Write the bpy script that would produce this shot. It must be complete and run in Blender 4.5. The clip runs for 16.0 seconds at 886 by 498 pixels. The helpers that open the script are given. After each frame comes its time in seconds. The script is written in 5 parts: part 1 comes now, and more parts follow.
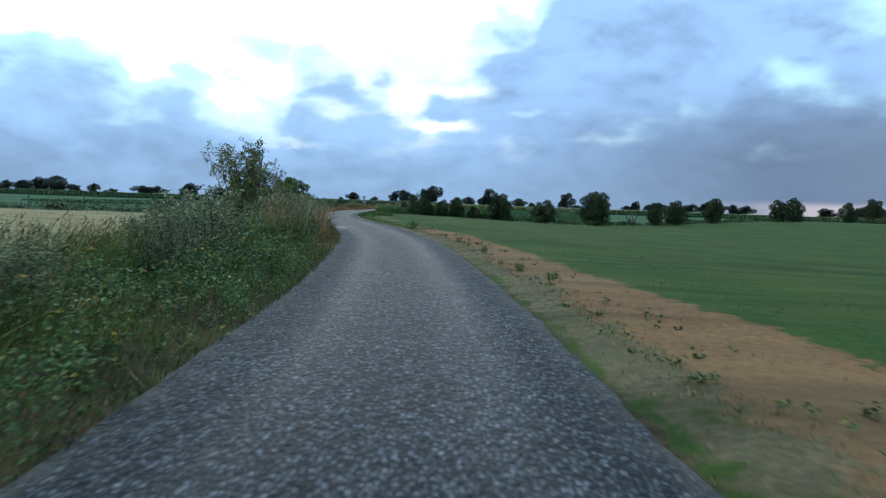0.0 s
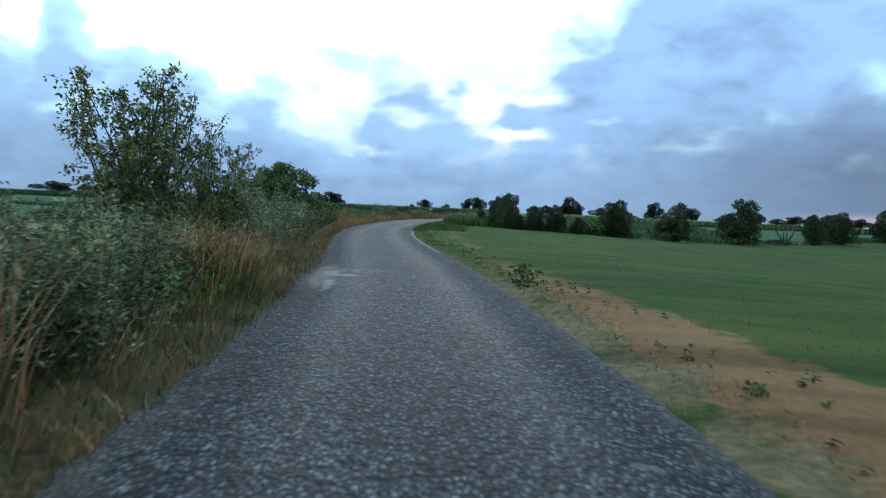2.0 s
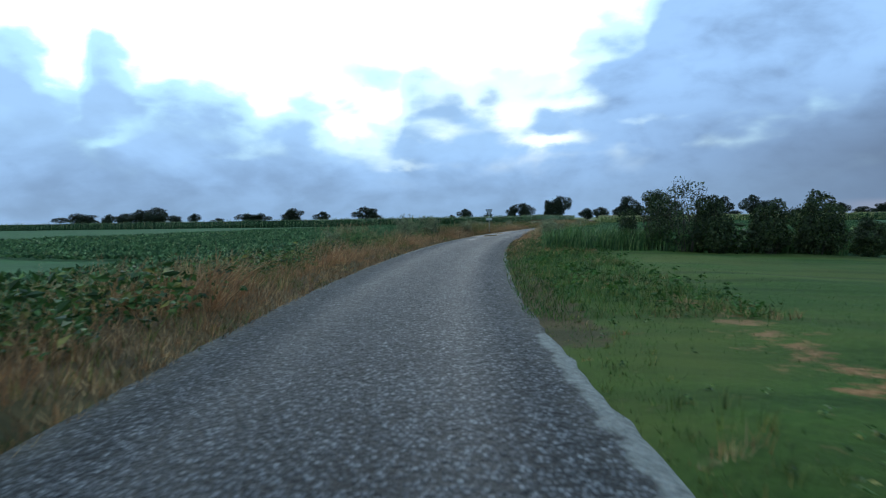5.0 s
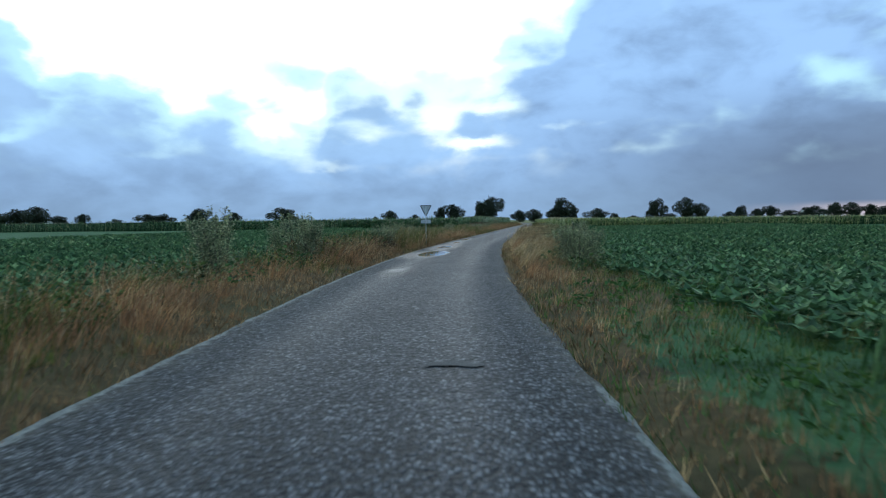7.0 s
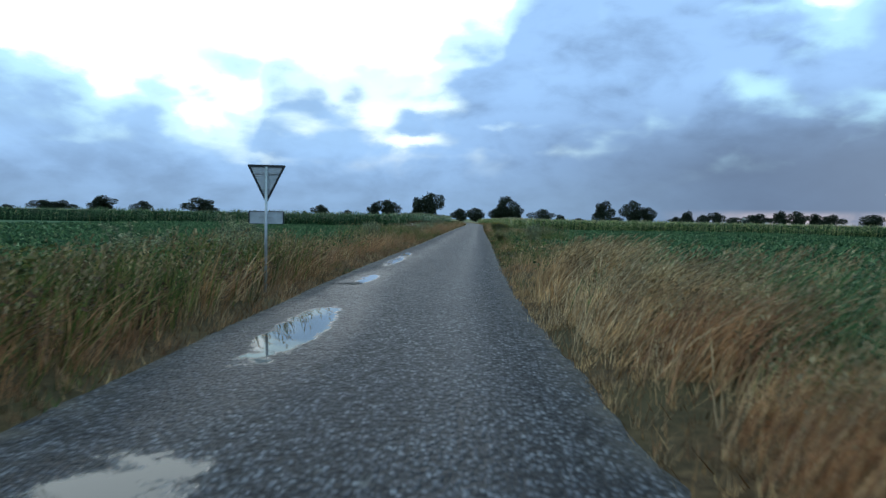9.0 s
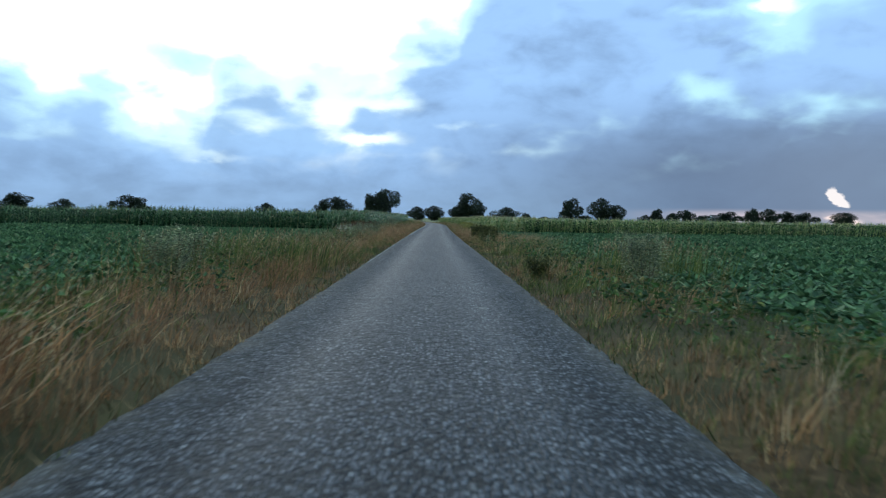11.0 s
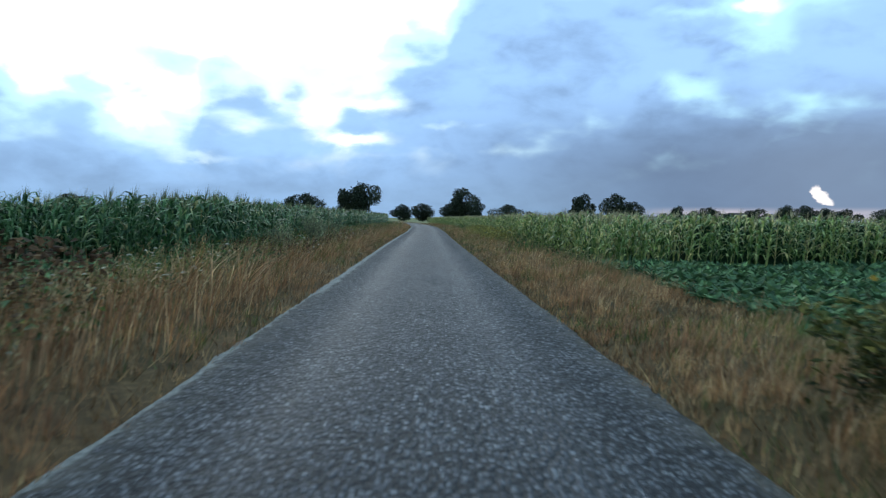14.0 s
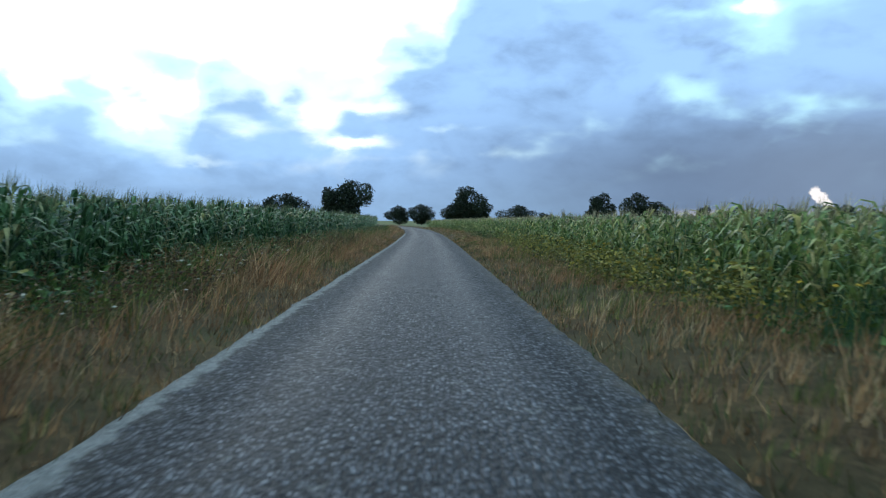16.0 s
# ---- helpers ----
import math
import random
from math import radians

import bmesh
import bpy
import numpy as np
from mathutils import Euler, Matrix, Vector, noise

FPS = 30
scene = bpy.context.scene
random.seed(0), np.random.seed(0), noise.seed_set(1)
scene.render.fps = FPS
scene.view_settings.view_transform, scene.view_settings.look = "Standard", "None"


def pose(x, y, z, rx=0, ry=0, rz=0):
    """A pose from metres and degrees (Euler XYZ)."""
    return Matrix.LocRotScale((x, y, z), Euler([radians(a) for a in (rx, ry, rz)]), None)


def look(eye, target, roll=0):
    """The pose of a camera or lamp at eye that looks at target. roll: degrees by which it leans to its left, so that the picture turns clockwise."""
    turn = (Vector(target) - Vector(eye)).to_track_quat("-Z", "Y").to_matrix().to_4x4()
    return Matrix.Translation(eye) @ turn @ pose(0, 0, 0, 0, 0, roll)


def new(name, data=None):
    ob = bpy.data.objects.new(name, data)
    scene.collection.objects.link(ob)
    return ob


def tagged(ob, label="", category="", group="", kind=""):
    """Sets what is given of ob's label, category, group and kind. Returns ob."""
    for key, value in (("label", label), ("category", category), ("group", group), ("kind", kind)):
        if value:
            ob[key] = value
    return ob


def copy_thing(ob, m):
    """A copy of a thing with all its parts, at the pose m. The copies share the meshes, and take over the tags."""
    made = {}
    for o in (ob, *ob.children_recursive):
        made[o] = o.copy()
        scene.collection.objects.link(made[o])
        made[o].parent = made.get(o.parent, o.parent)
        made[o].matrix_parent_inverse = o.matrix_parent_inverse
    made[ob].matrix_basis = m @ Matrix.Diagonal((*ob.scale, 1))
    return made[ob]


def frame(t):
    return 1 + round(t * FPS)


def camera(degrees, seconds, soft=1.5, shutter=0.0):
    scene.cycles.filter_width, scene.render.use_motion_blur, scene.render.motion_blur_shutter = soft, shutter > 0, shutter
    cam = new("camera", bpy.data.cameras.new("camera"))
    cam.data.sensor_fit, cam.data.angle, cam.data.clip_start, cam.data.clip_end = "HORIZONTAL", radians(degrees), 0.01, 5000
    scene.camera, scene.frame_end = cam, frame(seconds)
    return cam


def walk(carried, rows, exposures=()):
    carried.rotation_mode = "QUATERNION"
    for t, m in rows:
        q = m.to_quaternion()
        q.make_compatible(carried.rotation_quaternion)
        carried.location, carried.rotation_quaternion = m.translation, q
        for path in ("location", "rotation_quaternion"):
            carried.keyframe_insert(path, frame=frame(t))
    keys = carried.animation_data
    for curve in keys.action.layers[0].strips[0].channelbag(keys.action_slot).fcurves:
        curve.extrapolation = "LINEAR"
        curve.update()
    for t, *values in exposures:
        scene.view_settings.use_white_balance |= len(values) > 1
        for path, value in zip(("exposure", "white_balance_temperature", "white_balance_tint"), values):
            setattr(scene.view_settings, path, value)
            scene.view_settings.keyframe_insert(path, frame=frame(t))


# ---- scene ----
# ---- camera and its drive ----
EYE = 1.4
cam = camera(68.57, 16.0, soft=1.2, shutter=0.12)
# seconds, x, y, heading (clockwise from +y), pitch, lean
DRIVE = (
    (0.0, 0.000, 0.000, -7.203, -3.945, 1.95),
    (0.5, -0.949, 5.763, -8.288, -3.769, 2.521),
    (1.0, -2.035, 11.462, -9.958, -3.602, 3.728),
    (1.5, -3.310, 16.914, -11.802, -3.269, 3.087),
    (2.0, -4.683, 22.078, -13.534, -3.474, 2.631),
    (2.5, -6.140, 27.016, -15.180, -3.390, 2.125),
    (3.0, -7.710, 31.729, -16.867, -3.159, 1.136),
    (3.5, -9.378, 36.429, -18.151, -3.267, -0.034),
    (4.0, -11.123, 41.433, -18.781, -3.178, -0.372),
    (4.5, -12.973, 46.966, -18.331, -2.923, -0.661),
    (5.0, -14.852, 52.902, -17.144, -2.616, -0.875),
    (5.5, -16.687, 59.120, -15.565, -2.369, -0.982),
    (6.0, -18.404, 65.496, -13.936, -2.296, -0.954),
    (6.5, -20.038, 71.909, -12.396, -2.471, -0.602),
    (7.0, -21.462, 78.428, -10.555, -2.508, -0.664),
    (7.5, -22.649, 85.009, -8.890, -2.439, -0.983),
    (8.0, -23.674, 91.503, -7.420, -2.417, -0.821),
    (8.5, -24.537, 97.960, -6.111, -2.527, -0.014),
    (9.0, -25.243, 104.456, -4.865, -2.689, 1.119),
    (9.5, -25.877, 110.807, -3.655, -2.722, 1.308),
    (10.0, -26.386, 116.994, -2.567, -2.732, 1.269),
    (10.5, -26.794, 123.211, -1.670, -2.727, 1.119),
    (11.0, -27.125, 129.651, -1.036, -2.717, 0.972),
    (11.5, -27.404, 136.507, -0.737, -2.712, 0.943),
    (12.0, -27.664, 143.636, -0.629, -2.711, 1.169),
    (12.5, -27.969, 150.806, -0.621, -2.735, 1.084),
    (13.0, -28.247, 157.911, -0.491, -2.770, 1.212),
    (13.5, -28.399, 164.892, -0.163, -2.646, 0.866),
    (14.0, -28.555, 171.875, -0.014, -2.718, 0.660),
    (14.5, -28.729, 178.877, -0.079, -2.662, 0.290),
    (15.0, -28.893, 185.871, -0.093, -2.660, 0.532),
    (15.5, -29.101, 192.931, -0.095, -2.447, 0.801),
    (16.0, -29.263, 199.985, 0.004, -2.471, 0.369),
)


def drive_pose(x, y, heading, pitch, lean):
    h, p = radians(heading), radians(pitch)
    eye = Vector((x, y, EYE))
    return look(eye, eye + Vector((math.sin(h) * math.cos(p), math.cos(h) * math.cos(p), math.sin(p))), lean)


walk(cam, [(t, drive_pose(*r)) for t, *r in DRIVE], ((0.0, 0.12, 6180, 6.0), (3.5, 0.08, 6180, 6.0), (6.0, 0.0, 6180, 6.0), (9.0, 0.0, 6180, 6.0), (12.0, 0.08, 6180, 6.0), (14.0, 0.17, 6180, 6.0), (16.0, 0.12, 6180, 6.0)))

# ---- sky and light ----
def sky():
    world = bpy.data.worlds.new("evening_sky")
    scene.world = world
    world.use_nodes = True
    nt = world.node_tree
    nt.nodes.clear()
    N, L = nt.nodes.new, nt.links.new

    def put(sock, v):
        if hasattr(v, "is_linked"):
            L(v, sock)
        else:
            sock.default_value = v

    def m(op, a, b=0.0, c=0.0):
        n = N("ShaderNodeMath")
        n.operation = op
        put(n.inputs[0], a), put(n.inputs[1], b), put(n.inputs[2], c)
        return n.outputs[0]

    def mix(fac, a, b):
        n = N("ShaderNodeMix")
        n.data_type = "RGBA"
        put(n.inputs[0], fac), put(n.inputs[6], a), put(n.inputs[7], b)
        return n.outputs[2]

    def smooth(v, lo, hi):
        n = N("ShaderNodeMapRange")
        n.interpolation_type = "SMOOTHSTEP"
        put(n.inputs[0], v), put(n.inputs[1], lo), put(n.inputs[2], hi)
        return n.outputs[0]

    coord = N("ShaderNodeTexCoord").outputs["Generated"]
    sep = N("ShaderNodeSeparateXYZ")
    L(coord, sep.inputs[0])
    az = m("MULTIPLY", m("ARCTAN2", sep.outputs[0], sep.outputs[1]), 57.296)
    el = m("MULTIPLY", m("ARCSINE", sep.outputs[2]), 57.296)
    flat = N("ShaderNodeCombineXYZ")
    put(flat.inputs[0], m("MULTIPLY", az, 0.1)), put(flat.inputs[1], m("MULTIPLY", el, 0.19))

    def fbm(scale, detail, rough, off, dist=0.0):
        n = N("ShaderNodeTexNoise")
        n.inputs["Scale"].default_value, n.inputs["Detail"].default_value = scale, detail
        n.inputs["Roughness"].default_value, n.inputs["Distortion"].default_value = rough, dist
        add = N("ShaderNodeVectorMath")
        add.operation = "ADD"
        L(flat.outputs[0], add.inputs[0])
        add.inputs[1].default_value = (off, off * 1.7, off * 0.3)
        L(add.outputs[0], n.inputs["Vector"])
        return m("SUBTRACT", n.outputs["Fac"], 0.5)

    def puffs(scale, off):
        n = N("ShaderNodeTexVoronoi")
        n.feature = "SMOOTH_F1"
        n.voronoi_dimensions = "2D"
        n.inputs["Scale"].default_value, n.inputs["Detail"].default_value = scale, 0.0
        n.inputs["Roughness"].default_value, n.inputs["Smoothness"].default_value = 0.45, 0.35
        add = N("ShaderNodeVectorMath")
        add.operation = "ADD"
        L(flat.outputs[0], add.inputs[0])
        add.inputs[1].default_value = (off, off * 1.7, 0)
        warp = N("ShaderNodeTexNoise")
        warp.inputs["Scale"].default_value, warp.inputs["Detail"].default_value = 1.1, 4
        L(flat.outputs[0], warp.inputs["Vector"])
        bend = N("ShaderNodeVectorMath")
        bend.operation = "MULTIPLY_ADD"
        L(warp.outputs["Color"], bend.inputs[0])
        bend.inputs[1].default_value = (0.7, 0.7, 0)
        L(add.outputs[0], bend.inputs[2])
        L(bend.outputs[0], n.inputs["Vector"])
        return m("SUBTRACT", n.outputs["Distance"], 0.46)

    big = fbm(0.55, 4, 0.5, 3.1)
    fine = fbm(1.7, 6, 0.52, 7.7, 0.3)
    puff = m("ADD", puffs(1.5, 4.3), m("MULTIPLY", puffs(4.2, 9.1), 0.45))
    ripple = fbm(3.2, 5, 0.5, 2.2, 0.3)
    a2 = m("ADD", az, m("MULTIPLY", big, 3.0))
    a2 = m("ADD", a2, m("MULTIPLY", fine, 3.2))
    e2 = m("ADD", el, m("MULTIPLY", fbm(0.9, 5, 0.55, 12.2), 2.0))
    e2 = m("ADD", e2, m("MULTIPLY", fbm(2.6, 6, 0.55, 5.2), 2.2))

    def blob(a, e, sa, se, amount, slant=0.0):
        da = m("SUBTRACT", a2, a)
        de = m("SUBTRACT", m("SUBTRACT", e2, e), m("MULTIPLY", da, slant))
        u, v = m("DIVIDE", da, sa), m("DIVIDE", de, se)
        r = m("ADD", m("MULTIPLY", u, u), m("MULTIPLY", v, v))
        return m("MULTIPLY", m("EXPONENT", m("MULTIPLY", r, -1.0)), amount)

    # breaks in the cloud: azimuth, elevation, half sizes, brightness, slant
    breaks = SKY_BREAKS
    high = smooth(el, 1.0, 8.0)
    deck = N("ShaderNodeFloatCurve")
    curve = deck.mapping.curves[0]
    for k, (a, e) in enumerate(SKY_DECK):
        at = ((a + 60) / 120, e / 24)
        if k == 0 or k == len(SKY_DECK) - 1:
            curve.points[0 if k == 0 else -1].location = at
        else:
            curve.points.new(*at)
    for p in curve.points:
        p.handle_type = "VECTOR"
    deck.mapping.update()
    put(deck.inputs["Value"], m("DIVIDE", m("ADD", m("ADD", az, m("MULTIPLY", fine, 1.6)), 60.0), 120.0))
    over = m("SUBTRACT", m("ADD", el, m("ADD", m("MULTIPLY", fbm(2.6, 6, 0.6, 5.2), 2.8), m("MULTIPLY", puff, 0.8))), m("MULTIPLY", deck.outputs[0], 24.0))
    over = m("MINIMUM", m("MAXIMUM", m("MULTIPLY_ADD", over, 0.22, 0.46), 0.0), 1.15)
    over = m("MULTIPLY", over, smooth(el, 30.0, 19.0))
    bright = m("ADD", over, m("MULTIPLY", m("ADD", m("MULTIPLY", fine, 0.75), m("MULTIPLY", puff, 0.45)), high))
    for b in breaks:
        bright = m("ADD", bright, blob(*b))
    # thinner and paler overhead
    bright = m("ADD", bright, m("MULTIPLY", smooth(el, 22.0, 50.0), 0.45))

    air = N("ShaderNodeTexSky")
    air.sky_type, air.sun_disc = "NISHITA", False
    air.sun_elevation, air.sun_rotation = radians(9), radians(-10)
    air.air_density, air.dust_density = 1.2, 1.5
    haze = N("ShaderNodeMix")
    haze.data_type, haze.blend_type = "RGBA", "MULTIPLY"
    haze.inputs[0].default_value = 1.0
    L(air.outputs[0], haze.inputs[6])
    haze.inputs[7].default_value = (0.10, 0.10, 0.10, 1)
    heavy = mix(smooth(m("ADD", m("MULTIPLY", fbm(1.0, 7, 0.55, 21.0, 0.4), 2.0), m("ADD", m("MULTIPLY", ripple, 1.0), m("MULTIPLY", el, 0.025))), -0.45, 0.55),
                (0.235, 0.36, 0.58, 1), (0.40, 0.625, 0.99, 1))
    # heavier and greyer towards the right of the road
    right = m("MULTIPLY", smooth(az, -14.0, 22.0), smooth(el, 12.0, 4.0))
    heavy = mix(m("MULTIPLY", right, 0.9), heavy, (0.140, 0.188, 0.285, 1))
    heavy = mix(m("MULTIPLY", m("MULTIPLY", smooth(az, 18.0, 32.0), smooth(el, 12.0, 4.0)), 0.4), heavy, (0.26, 0.32, 0.43, 1))
    heavy = mix(m("MULTIPLY", m("MULTIPLY", smooth(az, 0.0, -14.0), smooth(el, 2.0, 8.0)), 0.6), heavy, (0.42, 0.645, 0.95, 1))
    low = m("MULTIPLY", smooth(el, 6.0, 0.5), 0.55)
    low = m("MULTIPLY", low, smooth(az, 26.0, 4.0))
    heavy = mix(low, heavy, (0.25, 0.36, 0.51, 1))
    thin = mix(0.10, (0.58, 0.95, 1.15, 1), haze.outputs[2])
    col = mix(smooth(bright, 0.0, 0.52), heavy, thin)
    col = mix(smooth(bright, 0.52, 0.90), col, (1.25, 1.34, 1.38, 1))
    # pale strip of clear sky over the horizon, and the small hole in the cloud
    strip = m("MULTIPLY", smooth(az, 12.0, 24.0), m("MULTIPLY", smooth(el, 1.25, 0.6), smooth(fine, -0.15, 0.12)))
    col = mix(m("MULTIPLY", strip, 0.7), col, (0.72, 0.60, 0.62, 1))
    hole = smooth(m("ADD", m("ADD", blob(30.2, 2.2, 0.65, 0.6, 1.0, -0.4), blob(30.9, 1.7, 0.7, 0.45, 0.9, -0.3)), m("MULTIPLY", fine, 1.4)), 0.58, 0.90)
    col = mix(hole, col, (1.0, 0.90, 0.88, 1))
    hole = smooth(blob(30.6, 0.25, 1.6, 0.45, 1.0), 0.4, 0.8)
    col = mix(hole, col, (1.0, 0.80, 0.74, 1))
    bg, out = N("ShaderNodeBackground"), N("ShaderNodeOutputWorld")
    L(col, bg.inputs[0])
    bg.inputs[1].default_value = SKY_STRENGTH
    L(bg.outputs[0], out.inputs[0])


SKY_STRENGTH = 1.0
# lower limit of the thin white cloud: azimuth, elevation in degrees
SKY_DECK = ((-60.0, 13.0), (-52.0, 12.8), (-49.6, 12.2), (-47.5, 9.8), (-45.8, 9.5), (-44.9, 12.4), (-43.1, 11.4), (-41.1, 10.2), (-35.5, 9.9), (-32.8, 8.7), (-30.5, 8.2), (-29.0, 9.0),
            (-27.6, 7.8), (-22.3, 7.0), (-21.0, 7.8), (-20.0, 10.2), (-18.8, 11.0), (-14.4, 10.6), (-10.5, 10.6), (-6.6, 11.6), (-4.7, 13.4), (-1.8, 14.5), (0.2, 15.3), (1.2, 17.6), (4.0, 20.0), (60.0, 21.0))
# brighter and darker places in it: azimuth, elevation, half sizes, amount, slant
SKY_BREAKS = (
    (-23.2, 12.5, 4.2, 1.4, -0.55, -0.15),
    (-16.5, 9.4, 4.5, 1.6, 0.20, -0.10),
    (-45.0, 14.0, 3.5, 1.2, -0.25, 0.00),
    (-10.6, 8.7, 1.5, 1.1, 0.75, 0.00),
    (-7.8, 6.9, 3.0, 0.55, 0.60, 0.00),
    (-6.4, 9.4, 3.2, 0.55, 0.58, 0.05),
    (-16.5, 7.4, 2.8, 0.9, 0.22, 0.00),
    (-44.0, 6.6, 2.6, 0.7, 0.40, 0.25),
    (-20.5, 4.7, 4.0, 0.45, 0.28, 0.00),
    (-35.0, 5.4, 4.5, 0.5, 0.22, 0.10),
    (1.5, 8.0, 4.0, 0.5, 0.26, 0.05),
    (20.1, 10.6, 3.2, 1.2, 0.40, -0.25),
    (25.7, 14.9, 2.6, 1.7, 0.75, 0.00),
    (24.9, 16.8, 6.5, 0.9, 0.70, 0.00),
    (28.7, 9.0, 4.0, 0.8, 0.16, -0.10),
    (12.0, 14.0, 7.0, 2.6, -0.35, 0.20),
    (4.0, 11.0, 6.0, 2.0, -0.20, 0.20),
    (-25.5, 8.0, 2.6, 0.9, 0.35, -0.15),
)
sky()
sun = new("sun", bpy.data.lights.new("sun", "SUN"))
sun.data.energy, sun.data.angle, sun.data.color = 0.5, radians(25), (1.0, 0.95, 0.9)
sun.matrix_world = look((0, 0, 50), (8, -43, 26))

# ---- helpers for meshes and materials ----
rng = np.random.default_rng(7)


def build(name, verts, faces, mats, parent=None, label="", smooth=False, index=None):
    """One mesh object from arrays of corners and faces (equal corner counts)."""
    me = bpy.data.meshes.new(name)
    verts, faces = np.asarray(verts, np.float32), np.asarray(faces, np.int32)
    n, k = faces.shape
    me.vertices.add(len(verts)), me.loops.add(n * k), me.polygons.add(n)
    me.vertices.foreach_set("co", verts.ravel())
    me.loops.foreach_set("vertex_index", faces.ravel())
    me.polygons.foreach_set("loop_start", np.arange(0, n * k, k, dtype=np.int32))
    for mat in mats if isinstance(mats, (list, tuple)) else [mats]:
        me.materials.append(mat)
    if index is not None:
        me.polygons.foreach_set("material_index", np.asarray(index, np.int32))
    me.polygons.foreach_set("use_smooth", np.full(n, smooth))
    me.update(calc_edges=True)
    ob = new(name, me)
    if parent:
        ob.parent = parent
    if label:
        ob["label"] = label
    return ob


def part(name, bm, material, parent, label="", smooth=False):
    """Links a bmesh as one mesh object under a thing or a part."""
    me = bpy.data.meshes.new(name)
    for f in bm.faces:
        f.smooth = smooth
    bm.to_mesh(me)
    bm.free()
    me.materials.append(material)
    ob = new(name, me)
    ob.parent = parent
    if label:
        ob["label"] = label
    return ob


def empty(name, x, y, z=0.0, turn=0.0, size=1.0):
    ob = new(name)
    ob.matrix_basis = pose(x, y, z, 0, 0, turn) @ Matrix.Scale(size, 4)
    return ob


def scatter(tv, tf, place, turn, scale, lean=None, lean_to=None):
    """Corners and triangles of many turned, scaled and leaned copies of one small shape, as arrays."""
    n, k = len(place), len(tv)
    c, s = np.cos(turn)[:, None], np.sin(turn)[:, None]
    sc = np.asarray(scale, float)
    if sc.ndim == 1:
        sc = np.stack([sc, sc, sc], 1)
    x, y, z = tv[None, :, 0] * sc[:, :1], tv[None, :, 1] * sc[:, 1:2], tv[None, :, 2] * sc[:, 2:]
    v = np.stack([x * c - y * s, x * s + y * c, np.broadcast_to(z, (n, k))], 2)
    if lean is not None:
        bend = (np.maximum(v[:, :, 2], 0) ** 1.5)[:, :, None] * np.asarray(lean)[:, None, None]
        d = np.stack([np.cos(lean_to), np.sin(lean_to), np.zeros(n)], 1)[:, None, :]
        v = v + bend * d
    v += place[:, None, :]
    f = tf[None] + (np.arange(n) * k)[:, None, None]
    return v.reshape(-1, 3), f.reshape(-1, tf.shape[1])


def join(chunks):
    vs, fs, o = [], [], 0
    for v, f in chunks:
        vs.append(v), fs.append(f + o)
        o += len(v)
    return np.concatenate(vs), np.concatenate(fs)


def blade(width=0.012, arch=0.25):
    """A grass blade one metre high, bent over: five triangles' worth of strip, tapering."""
    v = [(-width, 0, 0), (width, 0, 0), (-width * 0.8, arch * 0.2, 0.45), (width * 0.8, arch * 0.2, 0.45), (-width * 0.4, arch * 0.6, 0.8), (width * 0.4, arch * 0.6, 0.8), (0, arch, 1)]
    return np.array(v), np.array([(0, 1, 3), (0, 3, 2), (2, 3, 5), (2, 5, 4), (4, 5, 6)])


def thin_blade(width=0.010, arch=0.3):
    v = [(-width, 0, 0), (width, 0, 0), (width * 0.7, arch * 0.35, 0.55), (-width * 0.7, arch * 0.35, 0.55), (0, arch, 1)]
    return np.array(v), np.array([(0, 1, 2), (0, 2, 3), (3, 2, 4)])


def leaf_shape(length=1.0, width=0.5, fold=0.12):
    """A leaf blade that lies along +y, folded on its midrib and drooping."""
    h = width / 2
    v = [(0, 0, 0), (-h, length * 0.4, fold), (0, length * 0.45, 0.02), (h, length * 0.4, fold), (0, length, -0.06)]
    return np.array(v), np.array([(0, 2, 1), (0, 3, 2), (1, 2, 4), (2, 3, 4)])


def leaf_pair(length=1.0, width=0.5, fold=0.14):
    """A small leaf of two faces that meet at the midrib."""
    h = width / 2
    v = [(0, 0, 0), (-h, length * 0.42, fold), (h, length * 0.42, fold), (0, length, -0.04)]
    return np.array(v), np.array([(0, 3, 1), (0, 2, 3)])


def material(name):
    mat = bpy.data.materials.new(name)
    mat.use_nodes = True
    nt = mat.node_tree
    return mat, nt, nt.nodes["Principled BSDF"]


def ramp(nt, fac, stops):
    n = nt.nodes.new("ShaderNodeValToRGB")
    while len(n.color_ramp.elements) < len(stops):
        n.color_ramp.elements.new(0.5)
    for e, (p, c) in zip(n.color_ramp.elements, stops):
        e.position, e.color = p, (*c, 1)
    nt.links.new(fac, n.inputs[0])
    return n.outputs[0]


def tex_noise(nt, vec, scale, detail=4, rough=0.55, distort=0.0):
    n = nt.nodes.new("ShaderNodeTexNoise")
    n.inputs["Scale"].default_value, n.inputs["Detail"].default_value = scale, detail
    n.inputs["Roughness"].default_value, n.inputs["Distortion"].default_value = rough, distort
    nt.links.new(vec, n.inputs["Vector"])
    return n.outputs["Fac"]


def mixed(nt, fac, a, b, how="MIX"):
    n = nt.nodes.new("ShaderNodeMix")
    n.data_type, n.blend_type = "RGBA", how
    for sock, v in ((n.inputs[0], fac), (n.inputs[6], a), (n.inputs[7], b)):
        if hasattr(v, "is_linked"):
            nt.links.new(v, sock)
        else:
            sock.default_value = v if not isinstance(v, tuple) else (*v[:3], 1)
    return n.outputs[2]


def position(nt):
    return nt.nodes.new("ShaderNodeNewGeometry").outputs["Position"]


